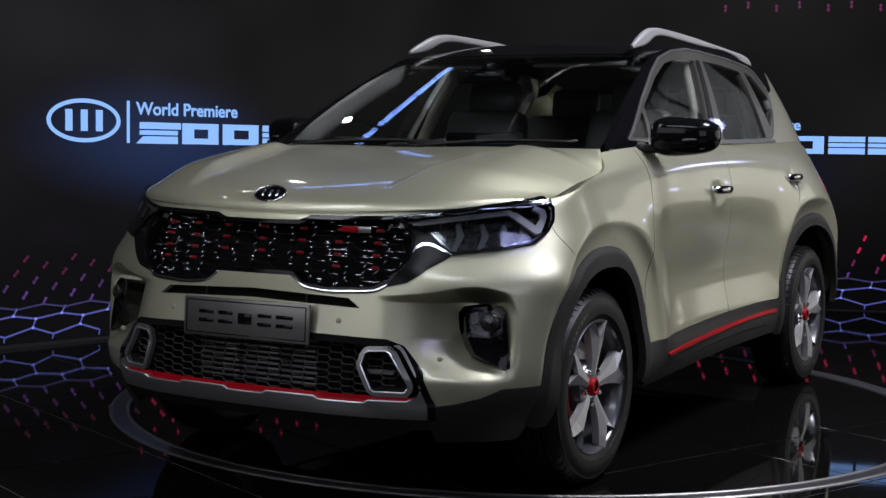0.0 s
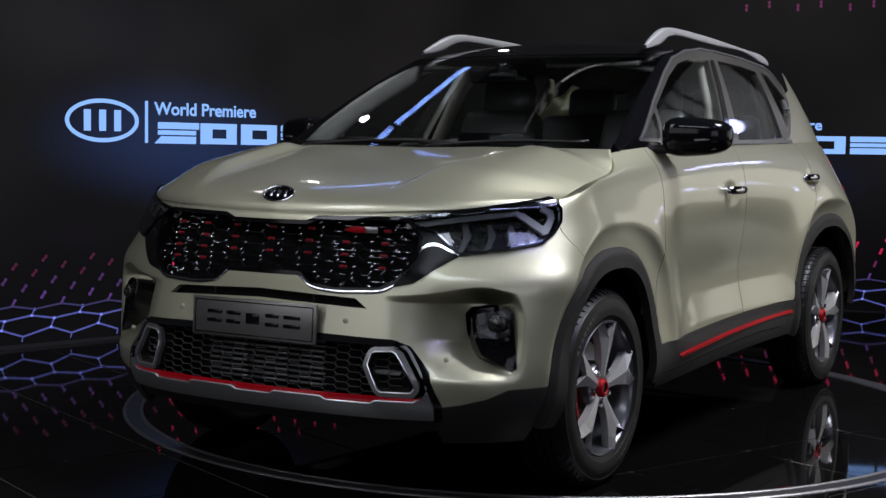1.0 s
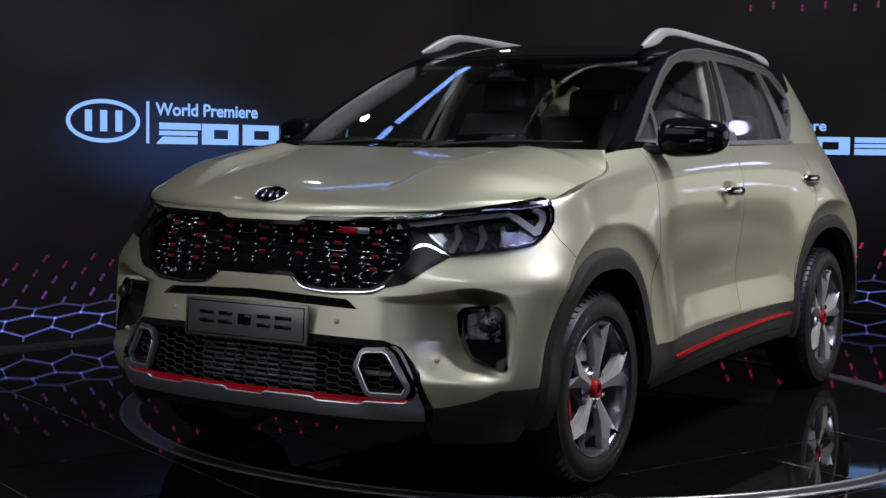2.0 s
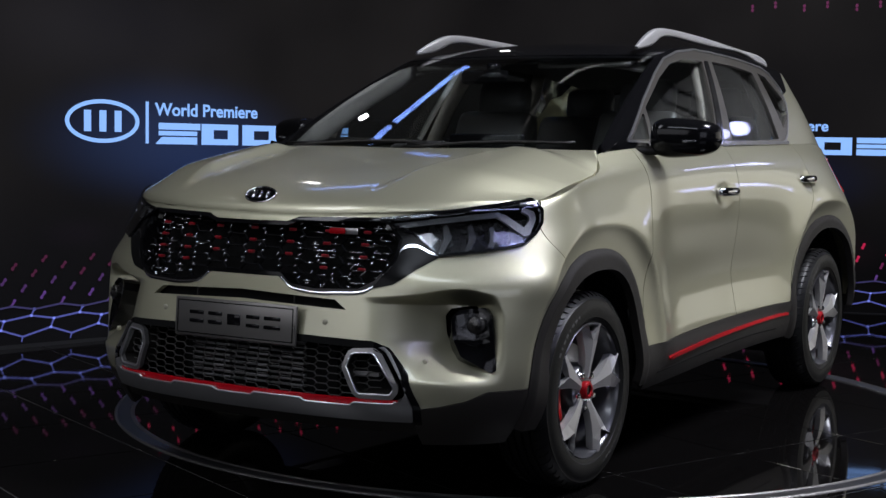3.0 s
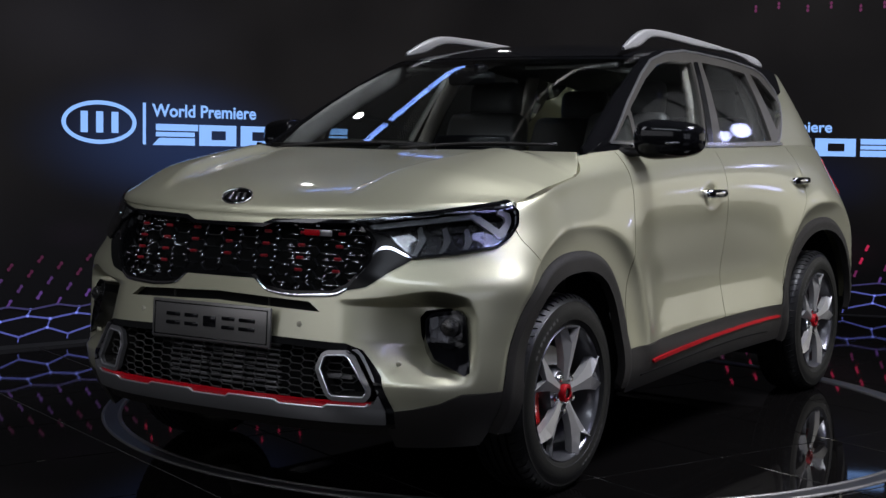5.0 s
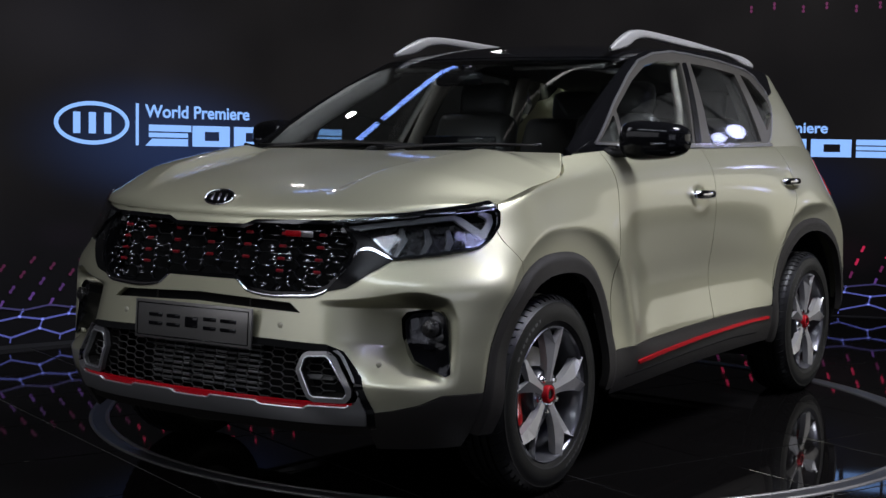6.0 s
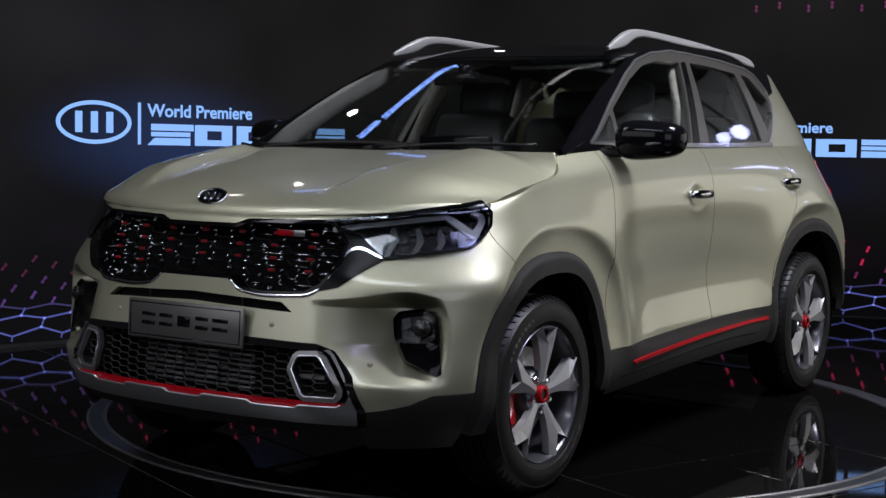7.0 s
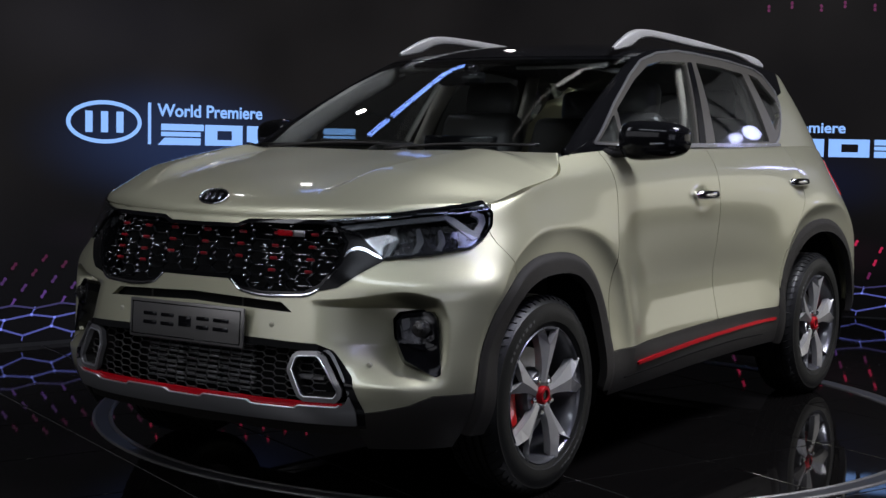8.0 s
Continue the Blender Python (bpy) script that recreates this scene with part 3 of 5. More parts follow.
for sx, ri in ((1.252, 0.435), (-1.25, 0.47)):
    for sy in (1, -1):
        w = np.linspace(-0.25, math.pi + 0.25, 28)
        rim = [(sx + ri * math.cos(a), 0.325 + ri * math.sin(a)) for a in w]
        pts = [(x, sy * y, z) for y in (0.42, 0.81) for x, z in rim]
        f = [(i, i + 1, i + 29, i + 28) for i in range(27)] + [tuple(range(28))]
        part("wheel_liner", (np.array(pts), f), DARK, car)

# red line along the sill and the groove below it
red_z = lambda v: np.interp(v[:, 0], (-0.73, 0.62), (0.398, 0.352))
stripe = trim(SIDES_ALL, least(lambda v: 0.0065 - np.abs(v[:, 2] - red_z(v)), lambda v: 0.62 - v[:, 0] - 0.8 * (red_z(v) - v[:, 2]), lambda v: v[:, 0] + 0.73))
SIDE_PTS = SIDES_ALL[0]


def side_y(x, z):
    """How far out the side stands at (x, z)."""
    d = (SIDE_PTS[:, 0] - x) ** 2 + (SIDE_PTS[:, 2] - z) ** 2
    near = np.argsort(d)[:4]
    w = 1 / (d[near] + 1e-8)
    return float((SIDE_PTS[near, 1] * w).sum() / w.sum())


groove = tube([(x, side_y(x, z) + 0.0045, z) for x, z in ((x, float(np.interp(x, (-0.36, 0.72), (0.338, 0.306)))) for x in np.linspace(-0.62, 0.70, 60))], 0.0032, 6)
for turn in (lambda m: m, flip):
    part("sill_stripe", turn(thicken(stripe, 0.02, 0.014)), RED, car, "thin red sill accent", angle=40)
    part("sill_groove", turn(groove), DARK, car)

# nose: upper grille
backing = trim(FRONT, more(grille_f, -0.01))
part("grille_backing", thicken(both(backing), 0.02, -0.075), DARK, car)
part("grille_rim", thicken(both(trim(FRONT, least(more(grille_f, -0.003), less(grille_f, -0.010)))), 0.05, 0.001), BLACK_GLOSS, car, "gloss black grille rim", angle=40)
def nose_x(y, z):
    """How far forward the nose stands at (y, z)."""
    cols = GRID[:200:2]
    p = cols.reshape(-1, 3)
    d = (p[:, 1] - abs(y)) ** 2 + (p[:, 2] - z) ** 2
    near = np.argsort(d)[:4]
    w = 1 / (d[near] + 1e-8)
    return float((p[near, 0] * w).sum() / w.sum())


lobe = np.array(((0.150, 0.703), (0.172, 0.684), (0.195, 0.671), (0.240, 0.664), (0.30, 0.661), (0.37, 0.664), (0.43, 0.668), (0.462, 0.680), (0.490, 0.700), (0.512, 0.728)))
for sy in (1, -1):
    at = spline(np.arange(10), lobe, np.linspace(0, 9, 50))
    part("grille_chrome", tube([(nose_x(y, z) - 0.001, sy * y, z) for y, z in at], 0.0020 + 0.0058 * np.sin(np.linspace(0.1, math.pi - 0.1, 50)), 8), CHROME, car, "chrome strip round the grille's foot")


def in_field(field, y, z, gap):
    return float(field(np.array([(2.0, y, z)]))[0]) > gap


def lattice(field, pitch, rise, back, bar, mat, name, label, ymax, zmin, zmax, deep):
    """A honeycomb of stretched cells inside an outline, each bar a small flat rod."""
    meshes = []
    w0, w1 = 0.19 * pitch, 0.31 * pitch
    for j in range(-1, int((zmax - zmin) / rise) + 2):
        for i in range(-int(ymax / pitch) - 2, int(ymax / pitch) + 3):
            y, z = (i + 0.5 * (j % 2)) * pitch, zmin + j * rise
            for (ya, za), (yb, zb) in (((y - w0, z + rise), (y + w0, z + rise)), ((y + w0, z + rise), (y + w1, z)), ((y - w0, z + rise), (y - w1, z))):
                if in_field(field, ya, za, 0.003) and in_field(field, yb, zb, 0.003):
                    meshes.append(tube([(nose_x(ya, za) - back, ya, za), (nose_x(yb, zb) - back, yb, zb)], bar, 4, deep, (1, 0, 0)))
    ob = part(name, joined(*meshes), mat, car, label, smooth=False)
    ob["kind"] = "stuff"
    return ob


lattice(grille_f, 0.150, 0.0187, 0.040, 0.0026, DARK_CHROME, "grille_mesh", "gloss black grille mesh", 0.56, 0.6765, 0.90, 2.6)
tab = bpy.data.meshes.new("grille_tab")
bm = box(0.010, 0.028, 0.010, 0.003, segments=1)
bm.to_mesh(tab)
bm.free()
tab.materials.append(TAB_RED)
for y in (0, 0.15, -0.15, 0.285, -0.285, 0.415, -0.415):
    for z in (0.849, 0.811, 0.773) + ((0.736,) if abs(y) > 0.2 else ()):
        ob = new("grille_tab", tab)
        ob.parent = car
        ob.location = (nose_x(y, z) - 0.026, y, z)
        if "label" not in ob:
            ob["label"] = "small red grille tab"
# small bright rods stand in for lamp reflections on the gloss mesh
glint = bpy.data.meshes.new("grille_glint")
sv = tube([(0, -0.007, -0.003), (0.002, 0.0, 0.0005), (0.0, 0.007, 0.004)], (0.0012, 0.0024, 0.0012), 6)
glint.from_pydata([tuple(map(float, q)) for q in sv[0]], [], sv[1])
glint.shade_smooth()
glint.materials.append(GLINT)
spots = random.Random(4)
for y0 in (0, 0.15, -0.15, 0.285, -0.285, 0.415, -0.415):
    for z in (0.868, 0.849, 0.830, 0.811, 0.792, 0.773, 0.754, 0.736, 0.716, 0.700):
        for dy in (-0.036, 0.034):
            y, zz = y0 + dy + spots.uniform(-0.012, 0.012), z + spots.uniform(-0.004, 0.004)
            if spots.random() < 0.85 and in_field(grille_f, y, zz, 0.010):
                ob = new("grille_glint", glint)
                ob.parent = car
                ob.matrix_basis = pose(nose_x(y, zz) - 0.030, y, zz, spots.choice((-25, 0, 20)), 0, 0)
# longer level rods, again reflections on the mesh made as bright pieces
glint_line = bpy.data.meshes.new("grille_glint_line")
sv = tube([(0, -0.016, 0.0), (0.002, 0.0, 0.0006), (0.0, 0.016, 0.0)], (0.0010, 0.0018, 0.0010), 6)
glint_line.from_pydata([tuple(map(float, q)) for q in sv[0]], [], sv[1])
glint_line.shade_smooth()
glint_line.materials.append(GLINT)
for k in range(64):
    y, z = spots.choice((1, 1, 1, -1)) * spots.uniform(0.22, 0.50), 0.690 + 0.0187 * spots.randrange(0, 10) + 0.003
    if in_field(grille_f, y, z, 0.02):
        ob = new("grille_glint_line", glint_line)
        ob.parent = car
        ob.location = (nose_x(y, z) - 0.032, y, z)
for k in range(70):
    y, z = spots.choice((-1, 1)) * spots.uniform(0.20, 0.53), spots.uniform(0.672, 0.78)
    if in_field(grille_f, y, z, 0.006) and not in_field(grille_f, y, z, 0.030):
        ob = new("grille_glint", glint)
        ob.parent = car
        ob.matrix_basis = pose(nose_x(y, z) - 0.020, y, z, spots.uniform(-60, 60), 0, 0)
emblem = part("trim_emblem", box(0.006, 0.105, 0.020, 0.003, (nose_x(0.345, 0.852) - 0.012, 0.345, 0.852)), SATIN, car, "red and silver grille emblem")
part("emblem_inlay", box(0.006, 0.060, 0.018, 0.003, (nose_x(0.325, 0.852) - 0.008, 0.325, 0.852)), RED, emblem)

# headlamps
DRL = ((-1.441, 0.880), (-0.943, 0.926), (-0.917, 0.912), (-1.441, 0.864))
CHEVRON = ((-0.961, 0.913), (-0.834, 0.850), (-0.804, 0.856), (-0.764, 0.901), (-0.771, 0.925), (-0.822, 0.940), (-0.833, 0.926), (-0.799, 0.914), (-0.796, 0.900), (-0.828, 0.876), (-0.917, 0.917))
for sy in (1, -1):
    turn = (lambda m: m) if sy > 0 else flip
    lamp = part("headlamp", turn(thicken(trim(FRONT, more(head_f, -0.004)), 0.02, -0.060)), LAMP_BOWL, car, "slim led headlamp with clear lens")
    part("lamp_bezel", turn(thicken(trim(FRONT, least(more(head_f, -0.003), less(head_f, -0.0035))), 0.065, 0.011)), BLACK_GLOSS, lamp, angle=40)
    part("lamp_line", turn(thicken(trim(FRONT, least(more(head_f, 0.0045), less(head_f, -0.0085))), 0.010, 0.008)), CHROME, lamp, "thin chrome line inside the lens", angle=40)
    part("lamp_strip", turn(thicken(trim(FRONT, more(poly_field(DRL, WZ), 0)), 0.012, -0.018)), LIGHT_GUIDE, lamp, "silver daytime light strip", angle=40)
    part("lamp_chevron", turn(thicken(trim(FRONT, more(poly_field(CHEVRON, WZ), 0)), 0.012, -0.016)), LIGHT_GUIDE, lamp, "silver daytime light hook", angle=40)
    for w0 in (-1.208, -1.096, -0.999, -0.902):
        cell = ((w0 - 0.020, 0.800), (w0 + 0.005, 0.806), (w0 + 0.050, 0.850), (w0 + 0.035, 0.885), (w0 + 0.015, 0.882), (w0 + 0.018, 0.850))
        part("reflector", turn(thicken(trim(FRONT, least(poly_field(cell, WZ), more(head_f, 0.004))), 0.02, -0.036)), REFLECT, lamp, angle=40)
    lens = part("lens", turn(thicken(trim(FRONT, more(head_f, 0.0)), 0.003, 0.014)), LENS, lamp, "clear plastic lens")
    lens.visible_shadow = False
    wing = part("lamp_wing", turn(thicken(trim(FRONT, least(more(wing_f, -0.001), less(grille_f, 0.0))), 0.03, 0.004)), WING_BLACK, car, "gloss black trim between grille and headlamp", angle=40)
    arc = [(-1.50, 0.700), (-1.42, 0.755), (-1.375, 0.800), (-1.34, 0.812), (-1.30, 0.808), (-1.266, 0.795), (-1.229, 0.784)]
    strip = trim(FRONT, least(lambda v: 0.0040 - np.abs(v[:, 2] - curve(arc, v[:, 1] - v[:, 0])), more(wing_f, -0.004), less(grille_f, 0.0), lambda v: (v[:, 1] - v[:, 0]) + 1.47))
    part("wing_chrome", turn(thicken(strip, 0.012, 0.007)), CHROME, wing, "thin chrome arc", angle=40)
    # fog lamp pod
    fog = part("fog_lamp", turn(thicken(trim(POD, more(fog_f, -0.002)), 0.09, -0.012)), BLACK_GLOSS, car, "gloss black fog lamp pod", angle=40)
    part("fog_rim", turn(thicken(trim(POD, least(more(fog_f, -0.005), less(fog_f, -0.004))), 0.09, -0.004)), BLACK_GLOSS, fog, angle=40)
    bulb = look((1.835, 0.760 * sy, 0.580), (2.6, 1.15 * sy, 0.580))
    part("fog_lens", lathe([(0.0, 0.012), (0.014, 0.009), (0.020, 0.0), (0.024, 0.002), (0.027, -0.004), (0.024, -0.02)], 24), LAMP_BOWL, fog, "round fog lamp lens", m=bulb @ pose(0, 0, 0, -90))
    for k, (facet, lift) in enumerate(((((-1.162, 0.590), (-1.140, 0.609), (-1.050, 0.617), (-1.030, 0.600), (-1.022, 0.545), (-1.075, 0.532), (-1.155, 0.552)), -0.010), (((-1.155, 0.548), (-1.075, 0.528), (-1.020, 0.540), (-1.018, 0.530), (-1.075, 0.516), (-1.152, 0.536)), -0.004), (((-1.155, 0.606), (-1.120, 0.612), (-1.120, 0.580), (-1.150, 0.572)), -0.006))):
        part("fog_facet", turn(thicken(trim(POD, least(poly_field(facet, WZ), more(fog_f, 0.002))), 0.01, lift)), (FOG_BOWL, BLACK_GLOSS, AMBER)[k], fog, angle=40)

# slot above the plate, with dividers
part("slot_backing", thicken(both(trim(FRONT, more(slot_f, -0.004))), 0.01, -0.03), DARK, car)
for y in (-0.20, 0.20):
    part("slot_divider", box(0.006, 0.004, 0.03, 0.001, (nose_x(y, 0.635) - 0.01, y, 0.637)), CLAD, car)

# lower mouth: honeycomb, radiator, loops, silver skid plate and red line
part("mouth_backing", thicken(both(trim(FRONT, more(mouth_f, -0.004))), 0.01, -0.14), DARK, car)
MESH_ZONE = mirrored(((0, 0.540), (0.30, 0.535), (0.50, 0.52), (0.53, 0.44), (0.52, 0.335), (0, 0.335)))
lattice(poly_field(MESH_ZONE, YZ), 0.090, 0.0113, 0.030, 0.0019, MATT_MESH, "lower_mesh", "black honeycomb lower grille", 0.54, 0.338, 0.54, 2.0)
radiator = part("radiator", box(0.02, 0.62, 0.20, 0.004, (1.945, 0.02, 0.44)), DARK, car, "bare metal radiator behind the mesh")
for z in np.arange(0.355, 0.53, 0.0175):
    for y0, y1 in ((-0.26, -0.10), (-0.09, 0.06), (0.07, 0.21)):
        part("fin", box(0.012, y1 - y0, 0.006, 0.001, (1.962, (y0 + y1) / 2, z)), FIN, radiator)
gloss_arch = trim(FRONT, least(more(mouth_f, -0.002), less(mouth_f, -0.020), lambda v: v[:, 2] - 0.285))
part("mouth_frame", thicken(both(trim(gloss_arch, lambda v: 0.497 - v[:, 1])), 0.05, 0.001), DARK, car, "dull black frame over the lower grille", angle=40)
for turn in (lambda m: m, flip):
    part("mouth_rim", turn(thicken(trim(gloss_arch, lambda v: v[:, 1] - 0.498), 0.05, 0.003)), BLACK_GLOSS, car, "gloss black rim beside the lower grille", angle=40)
SKID = mirrored(((0, 0.330), (0.070, 0.330), (0.080, 0.340), (0.262, 0.340), (0.272, 0.330), (0.432, 0.330), (0.442, 0.340), (0.555, 0.341), (0.585, 0.352), (0.600, 0.386), (0.530, 0.494), (0.510, 0.506), (0.524, 0.509), (0.540, 0.492), (0.582, 0.425), (0.612, 0.330), (0.604, 0.286), (0, 0.287)))
part("skid_plate", thicken(both(trim(FRONT, poly_field(SKID, YZ))), 0.03, 0.010), SATIN, car, "satin silver skid plate", angle=40)
NOTCH = ((0, 0.330), (0.070, 0.330), (0.085, 0.340), (0.26, 0.340), (0.275, 0.330), (0.43, 0.330), (0.445, 0.340), (0.56, 0.340), (0.578, 0.352))
red_f = lambda v: np.minimum(0.351 - v[:, 2], v[:, 2] - np.interp(np.abs(v[:, 1]), [a for a, b in NOTCH], [b - 0.004 for a, b in NOTCH]))
part("skid_stripe", thicken(both(trim(FRONT, least(red_f, lambda v: 0.575 - v[:, 1]))), 0.006, 0.001), DEEP_RED, car, "red accent line on the skid plate", angle=40)
# a rod in brighter silver gives the plate's bevel its highlight
run_y = np.linspace(-0.572, 0.572, 230)
run_z = np.interp(np.abs(run_y), [a for a, b in NOTCH], [b - 0.001 for a, b in NOTCH])
part("skid_edge", tube([(nose_x(y, z) + 0.0085, y, z) for y, z in zip(run_y, run_z)], 0.0032, 6), EDGE_HIGHLIGHT, car, "brighter rod for the highlight on the skid plate's edge")
LOOP = ((0.420, 0.447), (0.432, 0.482), (0.442, 0.489), (0.496, 0.492), (0.508, 0.484), (0.564, 0.392), (0.562, 0.378), (0.552, 0.366), (0.462, 0.366), (0.452, 0.374))
for sy in (1, -1):
    turn = (lambda m: m) if sy > 0 else flip
    loop_f = poly_field(LOOP, YZ)
    loop = part("vent_loop", turn(thicken(trim(FRONT, least(more(loop_f, -0.014), less(loop_f, 0.0))), 0.016, 0.003)), SATIN, car, "satin silver hexagonal vent surround", angle=40)
    # the vent edge's highlight is likewise a rod in brighter silver
    part("vent_edge", tube([(nose_x(y, z) + 0.003, sy * y, z) for y, z in LOOP], 0.0030, 6, closed=True), EDGE_HIGHLIGHT, loop, "brighter rod for the highlight on the vent's inner edge")
    part("vent_wall", turn(thicken(trim(FRONT, least(more(loop_f, -0.006), less(loop_f, -0.001))), 0.055, -0.012)), CLAD, loop, "dark inner wall of the vent", angle=40)
    part("vent_floor", turn(thicken(trim(FRONT, more(loop_f, -0.003)), 0.01, -0.055)), DARK, loop)
    part("vent_blade", turn(thicken(trim(FRONT, least(loop_f, lambda v: 0.007 - np.abs(v[:, 2] - 0.424), lambda v: 0.515 - v[:, 1])), 0.02, -0.035)), SATIN, loop, angle=40)

# plate and badge
plate = part("name_plate", box(0.010, 0.500, 0.126, 0.004), PLATE, car, "brushed steel show plate with dark edging", m=pose(2.050, -0.008, 0.556, 0, -3, 0))
for dy, dz, sy, sz in ((0, 0.052, 0.476, 0.003), (0, -0.052, 0.476, 0.003), (0.237, 0, 0.003, 0.104), (-0.237, 0, 0.003, 0.104)):
    part("plate_line", box(0.002, sy, sz, 0, (0.0056, dy, dz)), BLACK_GLOSS, plate, m=plate.matrix_basis)
for i, w in enumerate((0.072, 0.070, 0.066, 0.066, 0.078)):
    for dz in (0.014, -0.014) if i != 2 else (0.0,):
        part("plate_bar", box(0.004, w - 0.012, 0.012 if i != 2 else 0.034, 0.002, (0.006, -0.156 + 0.078 * i, dz + 0.002)), BLACK_GLOSS, plate, m=plate.matrix_basis)
badge_pose = Matrix.Translation((1.931, 0, 0.951)) @ pose(0, 0, 0, 0, 52, 0)
w = np.linspace(0, 2 * math.pi, 40, endpoint=False)
badge = part("bonnet_badge", prism([(0.030 * math.cos(a), 0.060 * math.sin(a)) for a in w], 0.006, 0.002), BLACK_GLOSS, bonnet, "dark oval badge with chrome rim", m=badge_pose, angle=40)
part("badge_rim", tube([(0.030 * math.cos(a), 0.060 * math.sin(a), 0.006) for a in w], 0.0035, 8, closed=True), CHROME, badge, m=badge_pose)
for y in (-0.028, 0.0, 0.028):
    part("badge_bar", box(0.026, 0.012, 0.004, 0.001, (0, y, 0.008)), CHROME, badge, m=badge_pose)
for sy in (1, -1):
    for y, z, r in ((0.330, 0.573, 0.010), (0.64, 0.47, 0.008)):
        part("parking_sensor", lathe([(0.0, 0.0015), (r * 0.85, 0.0015), (r, 0.0), (r, -0.01)], 20), CLAD_PAINT, bumper, "round parking sensor", m=look((nose_x(y, z) - (0.02 if y > 0.5 else 0), sy * y, z), (3.5, sy * y * (2.0 if y > 0.5 else 1.1), z)) @ pose(0, 0, 0, -90))

RAIL = material("satin_rail_paint", (0.36, 0.355, 0.345), 0.45, 0.5, 0.08, 500, 0, 0, 0.08)

# greenhouse: frames, glass, roof
DLO = ((0.775, 1.150), (0.525, 1.304), (0.309, 1.422), (0.167, 1.487), (-0.012, 1.529), (-0.208, 1.549), (-0.392, 1.548), (-0.724, 1.538), (-1.017, 1.519), (-1.114, 1.495), (-1.188, 1.423), (-1.176, 1.355), (-1.115, 1.286), (-1.021, 1.204), (-0.97, 1.176), (-0.90, 1.166), (-0.5, 1.156), (0, 1.148), (0.58, 1.147))
FRONT_GLASS = ((0.545, 1.158), (0.525, 1.28), (0.29, 1.402), (0.12, 1.470), (-0.03, 1.497), (-0.25, 1.503), (-0.10, 1.158))
FRONT_TRI = ((0.735, 1.158), (0.560, 1.262), (0.572, 1.158))
REAR_GLASS = ((-0.36, 1.508), (-0.60, 1.503), (-0.845, 1.487), (-0.885, 1.182), (-0.28, 1.162))
TRI_GLASS = ((-0.92, 1.490), (-1.02, 1.475), (-1.15, 1.375), (-1.140, 1.312), (-1.0, 1.232), (-0.965, 1.33))
dlo_f = poly_field(DLO, XZ)
panes = [("front_side_window", FRONT_GLASS), ("front_corner_window", FRONT_TRI), ("rear_side_window", REAR_GLASS), ("quarter_window", TRI_GLASS)]
open_f = [poly_field(p, XZ) for _, p in panes]
pillar_f = lambda v: -0.95 - v[:, 0] - np.interp(v[:, 2], (1.34, 1.42, 1.53), (0.0, 0.33, 0.41))
for sy in (1, -1):
    turn = (lambda m: m) if sy > 0 else flip
    part("window_frame", turn(thicken(trim(SIDE, least(dlo_f, *[less(f) for f in open_f])), 0.03)), FRAME, car, "painted window frames", angle=40)
    part("a_pillar", turn(thicken(trim(SIDE, least(less(dlo_f), less(pillar_f))), 0.03)), BLACK_GLOSS, car, "gloss black pillar and roof edge", angle=40)
    part("d_pillar", turn(thicken(trim(SIDE, least(less(dlo_f), pillar_f)), 0.03)), PAINT, car, angle=40)
    part("window_line", turn(thicken(trim(SIDE, least(more(dlo_f, -0.004), less(dlo_f, -0.004))), 0.01, 0.004)), SATIN, car, "thin bright line round the side windows", angle=40)
    part("belt_line", turn(thicken(trim(SIDE, least(lambda v: 0.60 - v[:, 0], lambda v: v[:, 0] + 1.0, lambda v: 0.008 - np.abs(v[:, 2] - np.interp(v[:, 0], (-1.0, 0.6), (1.166, 1.143))))), 0.01, 0.006)), CHROME, car, "chrome strip under the side windows", angle=40)
    b_strip = poly_field(((-0.118, 1.160), (-0.266, 1.504), (-0.312, 1.506), (-0.180, 1.160)), XZ)
    part("b_pillar", turn(thicken(trim(SIDE, b_strip), 0.01, 0.003)), BLACK_GLOSS, car, "gloss black strip between the side doors", angle=40)
    for (name, _), f in zip(panes, open_f):
        pane = part(name, turn(thicken(trim(SIDE, more(f, -0.002)), 0.004, -0.008)), TINT, car, "tinted side glass")
        pane.visible_shadow = False

edge_y = lambda z: 0.725 - 0.338 * (z - 1.13)
screen_f = lambda v: np.minimum.reduce([v[:, 2] - 1.10, 1.500 - v[:, 2], 0.994 * edge_y(v[:, 2]) - np.abs(v[:, 1]), v[:, 0] - 0.15])
rear_f = lambda v: np.minimum.reduce([v[:, 2] - 1.18, 1.44 - v[:, 2], 0.88 * edge_y(v[:, 2]) - np.abs(v[:, 1]), -1.45 - v[:, 0]])
tail_f = lambda v: np.minimum(-1.50 - v[:, 0], 1.44 - v[:, 2])
part("roof", thicken(both(trim(ROOF, least(less(screen_f), less(rear_f), less(tail_f)))), 0.03), BLACK_GLOSS, car, "gloss black roof", angle=40)
part("tailgate", thicken(both(trim(ROOF, least(tail_f, less(rear_f)))), 0.03), PAINT, car, angle=40)
part("windscreen_border", thicken(both(trim(ROOF, least(more(screen_f, -0.004), less(screen_f, -0.009)))), 0.006, -0.003), BLACK_GLOSS, car, "black windscreen border", angle=40)
screen = part("windscreen", thicken(both(trim(ROOF, more(screen_f, 0.0))), 0.005, -0.002), GLASS, car, "clear raked windscreen")
screen.visible_shadow = False
back = part("rear_window", thicken(both(trim(ROOF, more(rear_f, -0.002))), 0.005, -0.004), TINT, car, "tinted rear window")
back.visible_shadow = False
part("headlining", thicken(both(trim(ROOF, lambda v: np.minimum(v[:, 2] - 1.47, 0.25 - v[:, 0]))), 0.01, -0.05), LINING, car)
